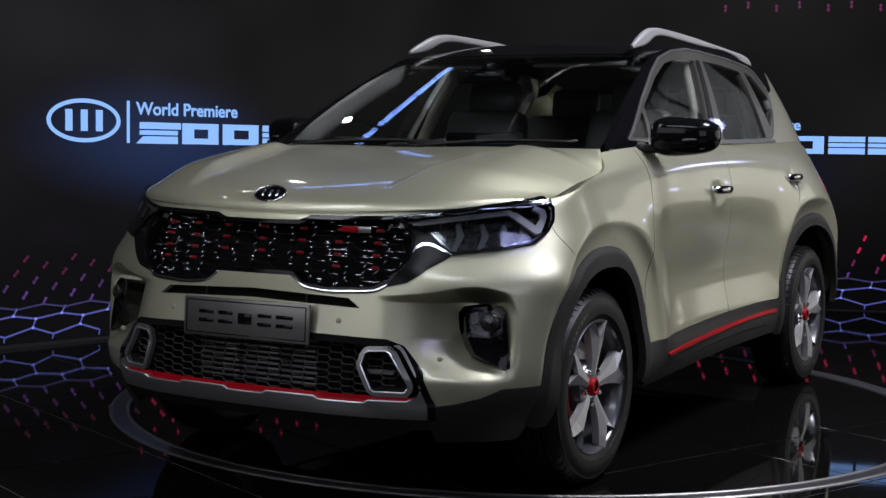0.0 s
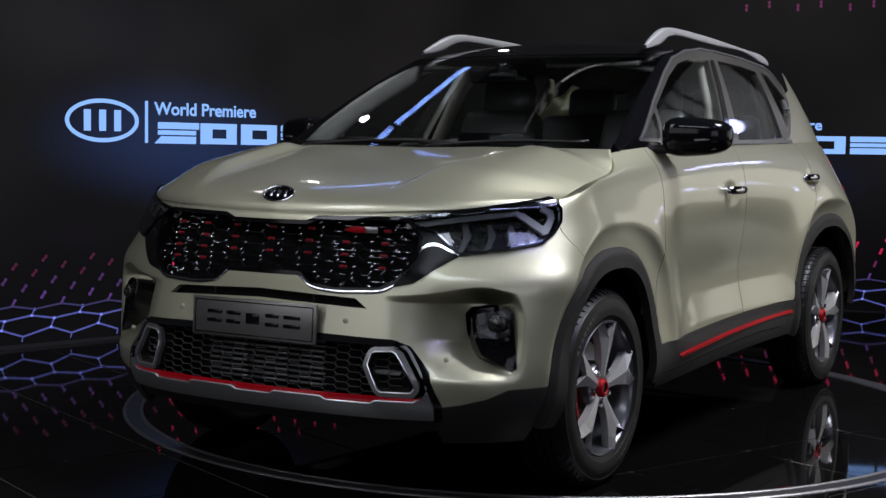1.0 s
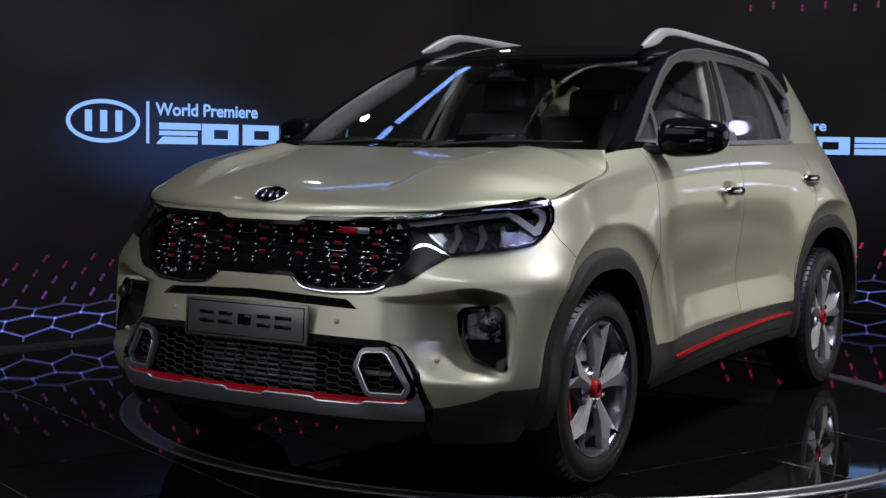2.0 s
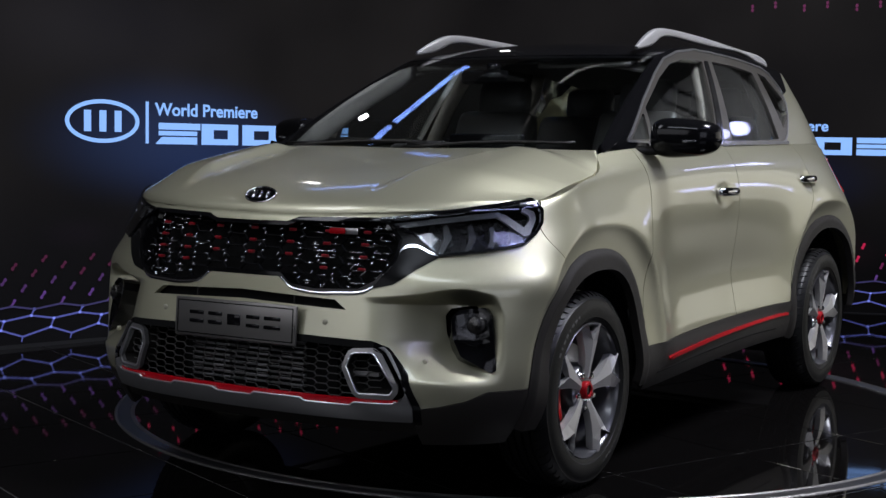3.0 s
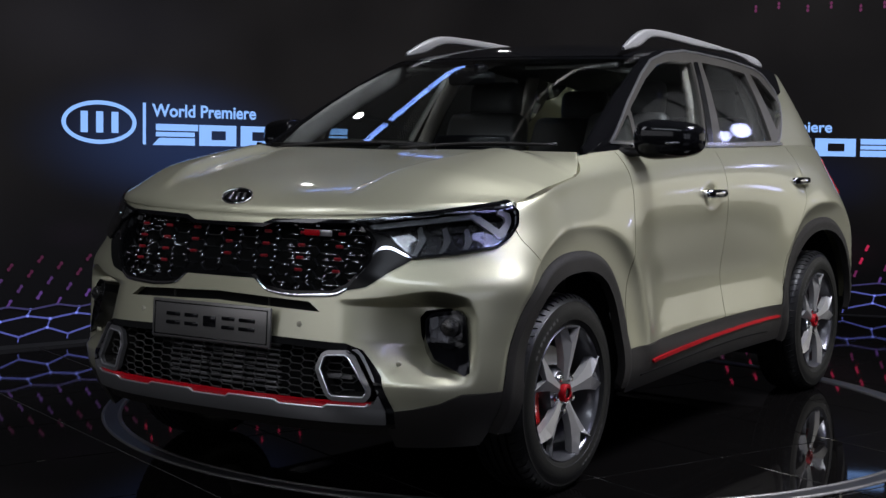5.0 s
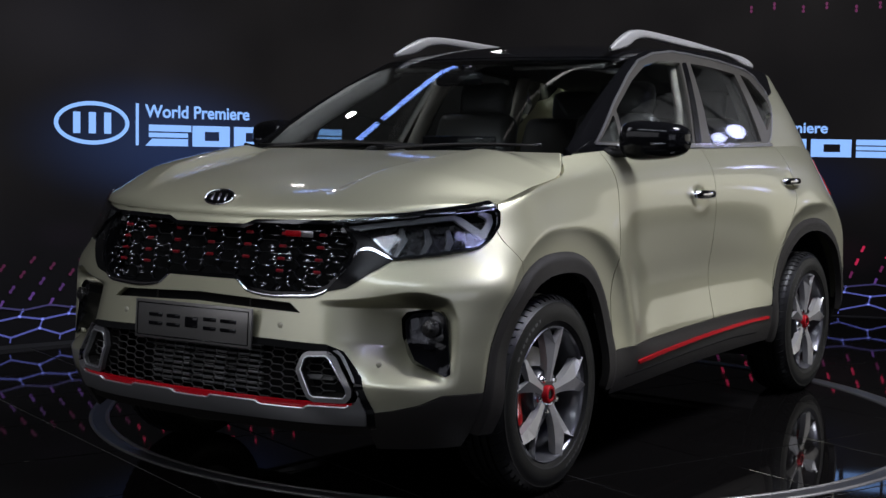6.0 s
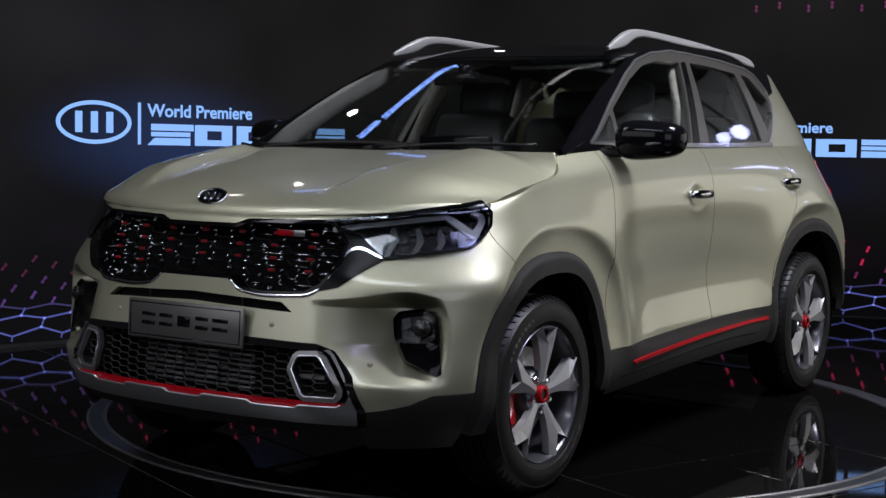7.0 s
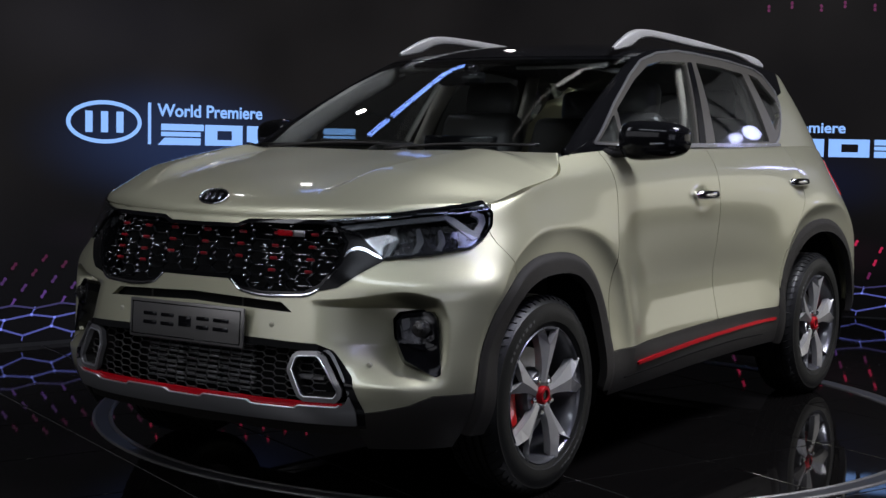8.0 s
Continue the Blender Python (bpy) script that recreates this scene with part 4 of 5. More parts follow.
part("cowl", box(0.13, 1.20, 0.03, 0.01, (1.035, 0, 1.080)), CLAD, car, "black plastic cowl under the windscreen")
for y0, y1, x1, z1 in ((-0.55, 0.10, 1.01, 1.134), (0.02, 0.62, 0.965, 1.138)):
    t = np.linspace(0, 1, 14)
    arm = part("wiper", tube([(1.06 + (x1 - 1.06) * k, y0 + (y1 - y0) * k, 1.118 + (z1 - 1.118) * k + 0.012 * math.sin(math.pi * k)) for k in t], 0.007 - 0.003 * t, 6), CLAD, car, "black windscreen wiper")
    part("wiper_blade", tube([(1.045 + (x1 - 1.05) * k, y0 - 0.05 + (y1 - y0 + 0.06) * k, 1.128 + (z1 - 1.125) * k) for k in t], 0.006, 6), RUBBER, arm)

# roof rails: a tapering blade that grows out of its foot
for sy in (1, -1):
    xs = np.concatenate([np.linspace(0.24, 0.0, 26), np.linspace(-0.03, -1.31, 40), np.linspace(-1.32, -1.38, 6)])
    top = curve(((-1.38, 1.566), (-1.32, 1.582), (-1.10, 1.600), (-0.70, 1.617), (-0.30, 1.629), (-0.08, 1.630), (0.02, 1.622), (0.12, 1.592), (0.20, 1.556), (0.24, 1.536)), xs)
    low = curve(((-1.38, 1.545), (-1.22, 1.552), (-1.12, 1.570), (-0.70, 1.588), (-0.20, 1.597), (-0.05, 1.593), (0.02, 1.577), (0.08, 1.552), (0.16, 1.534), (0.24, 1.522)), xs)
    ys = np.interp(xs, (-1.38, 0.0, 0.30), (0.484, 0.512, 0.530))
    half = np.interp(xs, (-1.38, -1.32, 0.10, 0.24), (0.006, 0.015, 0.016, 0.007))
    pts, f, n = [], [], 12
    for x, t, l, y, h in zip(xs, top, low, ys, half):
        for q in range(n):
            a = 2 * math.pi * (q + 0.5) / n
            cy, cz = math.copysign(abs(math.cos(a)) ** 0.6, math.cos(a)), math.copysign(abs(math.sin(a)) ** 0.5, math.sin(a))
            pts.append((x, sy * (y + h * cy - 0.25 * (t - l) * cz * 0.3), (t + l) / 2 + (t - l) / 2 * cz))
    for i in range(len(xs) - 1):
        for q in range(n):
            r = (q + 1) % n
            quad = (i * n + q, i * n + r, (i + 1) * n + r, (i + 1) * n + q)
            f.append(quad if sy < 0 else tuple(reversed(quad)))
    part("roof_rail", (np.array(pts), f), RAIL, car, "satin silver roof rail", angle=50)

# door mirrors
def mirror_shell(sy):
    bm = bmesh.new()
    bmesh.ops.create_uvsphere(bm, u_segments=40, v_segments=24, radius=1)
    for v in bm.verts:
        x, y, z = v.co
        sx = math.copysign(abs(x) ** 0.75, x)
        s_y = math.copysign(abs(y) ** 0.62, y)
        s_z = math.copysign(abs(z) ** 0.66, z)
        v.co = (0.60 + 0.075 * max(sx, -0.5) - 0.03 * s_y, 0.902 + 0.120 * s_y, 1.172 + (0.064 if z > 0 else 0.078) * s_z * (1 - 0.14 * s_y))
        v.co.y *= sy
    if sy < 0:
        bmesh.ops.reverse_faces(bm, faces=bm.faces[:])
    return bm


for sy in (1, -1):
    m = part("door_mirror", mirror_shell(sy), BLACK_GLOSS, car, "gloss black door mirror")
    part("mirror_base", tube([(0.70, sy * 0.735, 1.118), (0.665, sy * 0.77, 1.116), (0.63, sy * 0.83, 1.118), (0.61, sy * 0.90, 1.120)], (0.024, 0.021, 0.020, 0.018), 10, 0.8), CLAD, m)
    t = np.linspace(0, 1, 12)
    part("turn_signal", tube([(0.665 - 0.09 * k**2 + 0.004, sy * (0.915 + 0.105 * k), 1.151 + 0.006 * k) for k in t], 0.0055, 6), AMBER, m, "clear mirror turn signal")

# door handles in their cups
for x0, z0 in ((-0.015, 0.957), (-1.015, 1.000)):
    for sy in (1, -1):
        yb = 0.826
        handle = part("door_handle", tube([(x0 + dx, sy * (yb + dy), z0 + 0.012 * dx * 0) for dx, dy in ((0.095, -0.006), (0.085, 0.012), (0.05, 0.024), (0.0, 0.027), (-0.05, 0.024), (-0.085, 0.014), (-0.10, -0.006))], (0.010, 0.013, 0.014, 0.014, 0.014, 0.014, 0.011), 10, 1.25, (0, 0, 1)), CHROME, car, "chrome door handle")
# tail lamps
tail = trim(BODY, least(lambda v: -1.58 - v[:, 0], lambda v: v[:, 2] - 0.93, lambda v: 1.10 - v[:, 2], lambda v: v[:, 1] - 0.45))
for m in (tail, flip(tail)):
    part("tail_lamp", thicken(m, 0.02, 0.006), REARLAMP, car, "red tail lamp", angle=40)

# cabin: tub, dash, wheel, seats, mirror
part("cabin_floor", box(2.6, 1.30, 0.04, 0.01, (-0.35, 0, 0.36)), DARK, car)
part("bulkhead", box(0.05, 1.40, 0.70, 0.01, (1.02, 0, 0.70)), DARK, car)
dash = part("dashboard", box(0.42, 1.36, 0.22, 0.06, (0.80, 0, 1.00)), SEAT, car, "black dashboard")
part("dash_screen", box(0.03, 0.34, 0.11, 0.01, (0.60, 0.05, 1.12)), BLACK_GLOSS, dash)
part("steering_wheel", tube([(0.50 + 0.075 * math.sin(a) * 0.55, -0.36 + 0.185 * math.cos(a), 0.965 + 0.165 * math.sin(a)) for a in np.linspace(0, 2 * math.pi, 40, endpoint=False)], 0.014, 8, closed=True), SEAT, car, "black leather steering wheel")
for sy in (1, -1):
    part("door_trim", box(1.90, 0.04, 0.56, 0.02, (-0.25, sy * 0.70, 0.80)), SEAT, car)
    part("pillar_trim", tube([(-0.13, sy * 0.685, 1.12), (-0.20, sy * 0.64, 1.30), (-0.28, sy * 0.56, 1.50)], 0.045, 8, 0.5, (0, 1, 0)), BEIGE, car, "beige pillar trim")
    part("pillar_trim", tube([(-0.95, sy * 0.66, 1.12), (-0.96, sy * 0.62, 1.30), (-0.93, sy * 0.55, 1.49)], 0.05, 8, 0.5, (0, 1, 0)), BEIGE, car, "beige pillar trim")
    if sy < 0:
        part("pillar_trim", tube([(0.90, -0.668, 1.090), (0.78, -0.655, 1.165), (0.62, -0.632, 1.255), (0.46, -0.600, 1.342), (0.30, -0.565, 1.415), (0.18, -0.548, 1.46)], (0.040, 0.046, 0.046, 0.044, 0.040, 0.030), 8, 0.6, (0, 1, 0)), LINING, car, "grey pillar trim")
    part("visor", box(0.16, 0.42, 0.02, 0.008), LINING, car, "grey sun visor", m=pose(0.19, sy * 0.30, 1.483, 0, 18, 0))


def seat_parts(x, y, width):
    seat = part("seat", box(0.50, width, 0.16, 0.05), SEAT, car, "black leather seat", m=pose(x, y, 0.66, 0, -6, 0))
    bmx = box(0.14, width * 0.96, 0.62, 0.05)
    for v in bmx.verts:
        v.co.y *= 1 - 0.22 * step(0.0, 0.31, v.co.z)
        v.co.x += 0.03 * (abs(v.co.y) / width) * 2
    part("seat_back", bmx, SEAT, seat, m=pose(x - 0.27, y, 0.98, 0, -14, 0))
    part("headrest", box(0.10, 0.26, 0.17, 0.045), SEAT, seat, m=pose(x - 0.38, y, 1.345, 0, -8, 0))
    for dy in (-0.06, 0.06):
        part("headrest_post", tube([(x - 0.36, y + dy, 1.22), (x - 0.375, y + dy, 1.33)], 0.006, 6), CHROME, seat)


for y in (0.36, -0.36):
    seat_parts(0.12, y, 0.50)
for y in (0.34, -0.34):
    seat_parts(-0.72, y, 0.62)
part("inner_mirror", box(0.03, 0.22, 0.055, 0.014, (0.44, -0.057, 1.408)), BLACK_GLOSS, car, "black rear view mirror")
part("mirror_stem", box(0.05, 0.05, 0.05, 0.012, (0.43, -0.02, 1.440)), BLACK_GLOSS, car)

# ---------------------------------------------------------------- wheels
# the floor falls a little towards the car's nose and its left side
LEVEL = pose(0, 0, -0.0065, -0.32, 0.40, 0)
TYRE_R = 0.332


def hub_z(x, y):
    return (LEVEL @ Vector((x, y, 0))).z + TYRE_R


def tyre_mesh():
    """Carcass with rounded shoulders, side ribs and four grooves, and cross cuts on the shoulders."""
    prof = [(0.219, -0.085), (0.230, -0.098), (0.262, -0.104), (0.298, -0.098), (0.316, -0.086), (0.3245, -0.072)]
    for c in (-0.045, -0.015, 0.015, 0.045):
        prof += [(0.3255, c - 0.006), (0.3175, c - 0.004), (0.3175, c + 0.004), (0.3255, c + 0.006)]
    prof += [(0.3245, 0.072), (0.316, 0.086), (0.306, 0.094), (0.302, 0.099), (0.296, 0.099), (0.290, 0.1025), (0.262, 0.106), (0.246, 0.1045), (0.243, 0.101), (0.240, 0.100), (0.234, 0.098), (0.227, 0.093), (0.219, 0.085)]
    return lathe([(r if r < 0.24 else r + (TYRE_R - 0.3255) * (r - 0.24) / 0.0855, a) for r, a in prof], 96)


def tread_cuts():
    out = []
    for k in range(64):
        a = 2 * math.pi * k / 64
        for s in (1, -1):
            row = [(0.3327, s * 0.055), (0.3320, s * 0.070), (0.3243, s * 0.0865), (0.3172, s * 0.0915)]
            out.append(tube([(r * math.cos(a + 0.02 * i), y, r * math.sin(a + 0.02 * i)) for i, (r, y) in enumerate(row)], 0.0022, 4))
    return joined(*out)


def blade(stations, deep=0.026):
    """A tapering plate: each station is r, left edge, left height, right edge, right height."""
    pts, f = [], []
    for r, a, ya, b, yb in stations:
        pts += [(a, ya, r), (b, yb, r), (b, yb - deep, r), (a, ya - deep, r)]
    for i in range(len(stations) - 1):
        for k in range(4):
            l = (k + 1) % 4
            f.append((4 * i + k, 4 * i + l, 4 * i + 4 + l, 4 * i + 4 + k))
    n = 4 * (len(stations) - 1)
    return (np.array(pts), f + [(3, 2, 1, 0), (n, n + 1, n + 2, n + 3)])


# each spoke is folded along its middle; at the tip it forks round a dark three-cornered pocket
SPOKE_PLAN = ((0.040, 0.0150, 0.060), (0.075, 0.0185, 0.064), (0.110, 0.0265, 0.068), (0.150, 0.0400, 0.071), (0.190, 0.0560, 0.072), (0.2135, 0.0670, 0.071))
FORK = 0.158


def fork(r):
    """Half the width of the pocket at radius r."""
    return max(0.0, (r - FORK) / (0.2135 - FORK)) * 0.046


def arm(side):
    """One half of a spoke, from the fold or the pocket's edge out to the side."""
    rows = []
    for r, h, y in sorted(SPOKE_PLAN + ((FORK, 0.0430, 0.071),)):
        p, q = side * fork(r) + 0.10 * h, side * h
        yp, yq = y + 0.06 * h, y - (0.16 if side < 0 else 0.30) * h
        rows.append((r, q, yq, p, yp) if side < 0 else (r, p, yp, q, yq))
    return rows


SPOKE_POCKET = ((FORK, 0.002, 0.058, 0.006, 0.058), (0.18, -0.018, 0.052, 0.026, 0.052), (0.2135, -0.044, 0.046, 0.056, 0.046))


def wheel(x, y, sy):
    """A whole wheel; its outer face looks along +y before it is turned."""
    base = Matrix.Translation((x, y, hub_z(x, y))) @ (Matrix.Identity(4) if sy > 0 else pose(0, 0, 0, 0, 0, 180))
    hub = new("wheel")
    hub.matrix_basis = base
    hub.parent = car

    def own(name, data, mat, label="", **k):
        ob = part(name, data, mat, None, label, **k)
        ob.parent = hub
        if name not in ("tyre", "tread", "sidewall_bar"):
            out = 0.0 if name in ("rim", "brake_disc") else 0.026
            ob.matrix_basis = Matrix.Translation((0, out, 0)) @ Matrix.Diagonal((1.055, 1, 1.055, 1)) @ ob.matrix_basis
        return ob

    own("tyre", tyre_mesh(), RUBBER, "black road tyre", angle=35)
    own("tread", tread_cuts(), DARK, smooth=False)["kind"] = "stuff"
    own("rim", lathe([(0.218, 0.094), (0.214, 0.098), (0.209, 0.094), (0.205, 0.080), (0.196, 0.06), (0.190, -0.02), (0.196, -0.085)], 72), ALLOY_DARK, "grey alloy rim", angle=50)
    for k in range(5):
        a = 72 * k - 6
        turned = pose(0, 0, 0, 0, a, 0)
        # light across the fold is put into the two halves' colours
        own("spoke", blade(arm(-1)), ALLOY, "machined spoke face, coloured brighter as the lit half", smooth=False, m=turned)
        own("spoke_face", blade(arm(1)), ALLOY_SHADED, "machined spoke face, coloured darker as the shaded half", smooth=False, m=turned)
        own("spoke_pocket", blade(SPOKE_POCKET, 0.01), DARK, smooth=False, m=turned)
        own("wheel_nut", lathe([(0.0, 0.064), (0.008, 0.063), (0.010, 0.058), (0.010, 0.03)], 6), CHROME, smooth=False, m=pose(0, 0, 0, 0, a + 36, 0) @ Matrix.Translation((0, 0, 0.055)))
    own("hub_face", lathe([(0.0, 0.050), (0.040, 0.050), (0.075, 0.046), (0.085, 0.03), (0.085, 0.0)], 40), ALLOY_DARK, angle=40)
    cap = own("centre_cap", lathe([(0.0, 0.064), (0.014, 0.064), (0.017, 0.061), (0.017, 0.04)], 32), BLACK_GLOSS, "black cap with red ring", angle=40)
    ring = own("cap_ring", lathe([(0.016, 0.066), (0.018, 0.070), (0.025, 0.069), (0.029, 0.064), (0.029, 0.04)], 32), RED, "red hub ring", angle=40)
    own("brake_disc", lathe([(0.05, 0.0), (0.05, 0.012), (0.145, 0.012), (0.145, -0.012), (0.05, -0.012)], 48), FIN, "bare steel brake disc", angle=40)
    for mid in (40, 220):
        for k in range(8):
            a = mid + 5.2 * (k - 3.5)
            own("sidewall_bar", box(0.016 if k % 3 else 0.010, 0.002, 0.020, 0.001, (0, 0.1045, 0.268)), LETTER, smooth=False, m=pose(0, 0, 0, 0, a, 0))
    return hub


def caliper(x, y, sy, ang):
    bm = box(0.075, 0.06, 0.15, 0.016)
    ob = part("brake_caliper", bm, BRAKE, car, "red painted brake caliper", m=Matrix.Translation((x, y, hub_z(x, y))) @ pose(0, 0, 0, 0, ang, 0) @ Matrix.Translation((0.140, 0.018 * sy, 0)))
    return ob


for x in (1.25, -1.25):
    for sy in (1, -1):
        wheel(x, sy * 0.757, sy)
        caliper(x, sy * 0.757, sy, 12 if x > 0 else 168)

# ---------------------------------------------------------------- the hall: floor, turntable and screen
FLOOR = material("black_gloss_tile", (0.0030, 0.0027, 0.0026), 0.035, 0, 0.15, 40, 0, 0.0, 0.35, spec=0.22)
JOINT = material("grey_tile_joint", (0.045, 0.043, 0.041), 0.5, 0, 0.3, 80, 0, 0, 0.4)
RIM = material("brushed_steel_rim", (0.20, 0.192, 0.185), 0.42, 0.9, 0.3, 250, 0, 0, 0.4)
RIM_DARK = material("dark_rim_side", (0.03, 0.03, 0.032), 0.35, 0.3, 0.3, 150, 0, 0, 0.3)
HALL = material("dark_drape", (0.06, 0.06, 0.062), 0.9, 0, 0.3, 30, 0, 0, 0.3)
LAMP_BODY = material("black_lamp_housing", (0.015, 0.015, 0.016), 0.45, 0.2, 0.2, 120, 0, 0, 0.2)

tagged(part("floor", box(30, 30, 0.2, at=(0, 0, -0.104)), FLOOR, m=LEVEL), "black glossy show hall floor", "floor", kind="structure")
for nm, loc, size in (("wall_north", (0, 15, 3.4), (30, 0.2, 7)), ("wall_south", (0, -15, 3.4), (30, 0.2, 7)), ("wall_east", (15, 0, 3.4), (0.2, 30, 7)), ("wall_west", (-15, 0, 3.4), (0.2, 30, 7)), ("ceiling", (0, 0, 7.0), (30, 30, 0.2))):
    tagged(part(nm, box(*size, at=loc), HALL), "black draped show hall " + nm.split("_")[0], nm.split("_")[0], kind="structure")

# tiles in a square grid turned against the car, cut by the turntable's rim
TURN_C, TURN_R, TILE_A, TILE = Vector((-0.012, -0.062)), 1.728, 158.7, 0.617
ta = radians(TILE_A)
ua, ub = Vector((math.cos(ta), math.sin(ta))), Vector((-math.sin(ta), math.cos(ta)))
NODE = Vector((0.431, 1.069))
A0, B0 = NODE.dot(ua), NODE.dot(ub)
tile_root = tagged(new("tiled_floor"), "black gloss floor tiles with thin grey joints", "tiles", kind="structure")
tile_root.matrix_basis = LEVEL
part("grout", box(13, 13, 0.002, at=(0, 0, -0.0035)), JOINT, tile_root, m=LEVEL)
tile_mesh = bpy.data.meshes.new("floor_tile")
bm = box(TILE - 0.007, TILE - 0.007, 0.004, 0.0012, segments=1)
bm.to_mesh(tile_mesh)
bm.free()
tile_mesh.materials.append(FLOOR)
for i in range(-9, 10):
    for j in range(-9, 10):
        c = ua * (A0 + (i + 0.5) * TILE) + ub * (B0 + (j + 0.5) * TILE)
        ob = new("floor_tile", tile_mesh)
        ob.parent = tile_root
        ob.matrix_basis = pose(c.x, c.y, -0.002, 0, 0, TILE_A)

turntable = thing("turntable_rim", "round steel turntable rim set in the floor", "turntable", kind="structure")
w = np.linspace(0, 2 * math.pi, 180, endpoint=False)


def ring(prof):
    pts, f, n = [], [], len(prof)
    for a in w:
        pts += [(TURN_C.x + r * math.cos(a), TURN_C.y + r * math.sin(a), z) for r, z in prof]
    for k in range(len(w)):
        l = (k + 1) % len(w)
        f += [(k * n + i, l * n + i, l * n + i + 1, k * n + i + 1) for i in range(n - 1)]
    return (np.array(pts), f)


part("rim_edge", ring([(TURN_R - 0.009, 0.0), (TURN_R - 0.007, 0.005), (TURN_R, 0.007), (TURN_R + 0.007, 0.005), (TURN_R + 0.009, 0.001)]), RIM, turntable, "bright steel edge", angle=60, m=LEVEL)
part("rim_flange", ring([(TURN_R + 0.009, 0.003), (TURN_R + 0.060, 0.003)]), RIM_DARK, turntable, "dull dark steel band", angle=60, m=LEVEL)
part("rim_lip", ring([(TURN_R + 0.060, 0.002), (TURN_R + 0.062, 0.005), (TURN_R + 0.070, 0.005), (TURN_R + 0.074, 0.0)]), RIM, turntable, "thin outer steel lip", angle=60, m=LEVEL)

# the curved led screen: two flat runs and a rounded corner
NL, DL, NR, DR = Vector((0.2535, 0.967, 0)), -2.87, Vector((0.948, 0.319, 0)), -4.10
SL, SR = Vector((-0.967, 0.2535, 0)), Vector((-0.319, 0.948, 0))


def on_left(s, z, lift=0.0):
    return NL * (DL + lift) + SL * s + Vector((0, 0, z))


def on_right(s, z, lift=0.0):
    return NR * (DR + lift) + SR * s + Vector((0, 0, z))


def screen_material():
    """A lit screen: near black, with a blue haze behind each line of lettering."""
    m = bpy.data.materials.new("led_screen")
    m.use_nodes = True
    nodes, links = m.node_tree.nodes, m.node_tree.links
    b = nodes["Principled BSDF"]
    b.inputs["Base Color"].default_value, b.inputs["Roughness"].default_value = (0.004, 0.004, 0.005, 1), 0.8
    b.inputs["Specular IOR Level"].default_value = 0.08
    geo = nodes.new("ShaderNodeTexCoord")
    total = None
    for centre, wide, tone in ((on_left(-0.10, 1.15), 1.15, (0.008, 0.018, 0.058)), (on_left(0.3, 0.95), 0.9, (0.001, 0.004, 0.020)), (on_right(1.1, 0.95), 0.8, (0.001, 0.0025, 0.012)), (on_right(1.3, 0.45), 0.5, (0.003, 0.0006, 0.0016)), (on_left(-0.7, 0.62), 0.30, (0.0016, 0.0008, 0.002)), (on_left(-0.5, 1.75), 1.3, (0.004, 0.004, 0.006))):
        shift = nodes.new("ShaderNodeVectorMath")
        shift.operation = "SUBTRACT"
        shift.inputs[1].default_value = centre
        links.new(geo.outputs["Object"], shift.inputs[0])
        squash = nodes.new("ShaderNodeVectorMath")
        squash.operation = "MULTIPLY"
        squash.inputs[1].default_value = (1 / wide, 1 / wide, 2.4 / wide)
        links.new(shift.outputs[0], squash.inputs[0])
        size = nodes.new("ShaderNodeVectorMath")
        size.operation = "LENGTH"
        links.new(squash.outputs[0], size.inputs[0])
        fall = nodes.new("ShaderNodeMapRange")
        fall.interpolation_type = "SMOOTHERSTEP"
        fall.inputs["From Min"].default_value, fall.inputs["From Max"].default_value = 0.0, 1.0
        fall.inputs["To Min"].default_value, fall.inputs["To Max"].default_value = 1.0, 0.0
        links.new(size.outputs["Value"], fall.inputs["Value"])
        tint = nodes.new("ShaderNodeVectorMath")
        tint.operation = "SCALE"
        tint.inputs[0].default_value = tone
        links.new(fall.outputs[0], tint.inputs["Scale"])
        add = nodes.new("ShaderNodeVectorMath")
        add.operation = "ADD"
        links.new(tint.outputs[0], add.inputs[0])
        if total:
            links.new(total.outputs[0], add.inputs[1])
        else:
            cloud = nodes.new("ShaderNodeTexNoise")
            cloud.inputs["Scale"].default_value, cloud.inputs["Detail"].default_value = 0.9, 2
            links.new(geo.outputs["Object"], cloud.inputs["Vector"])
            base = nodes.new("ShaderNodeVectorMath")
            base.operation = "SCALE"
            base.inputs[0].default_value = (0.0172, 0.0156, 0.0154)
            height, rise, both_ = nodes.new("ShaderNodeSeparateXYZ"), nodes.new("ShaderNodeMapRange"), nodes.new("ShaderNodeMath")
            links.new(geo.outputs["Object"], height.inputs[0])
            rise.interpolation_type = "SMOOTHSTEP"
            for key, value in (("From Min", 0.2), ("From Max", 1.7), ("To Min", 0.18), ("To Max", 1.0)):
                rise.inputs[key].default_value = value
            links.new(height.outputs["Z"], rise.inputs["Value"])
            both_.operation = "MULTIPLY"
            links.new(rise.outputs[0], both_.inputs[0])
            links.new(cloud.outputs["Fac"], both_.inputs[1])
            links.new(both_.outputs[0], base.inputs["Scale"])
            links.new(base.outputs[0], add.inputs[1])
        total = add
    links.new(total.outputs[0], b.inputs["Emission Color"])
    b.inputs["Emission Strength"].default_value = 1.0
    return m


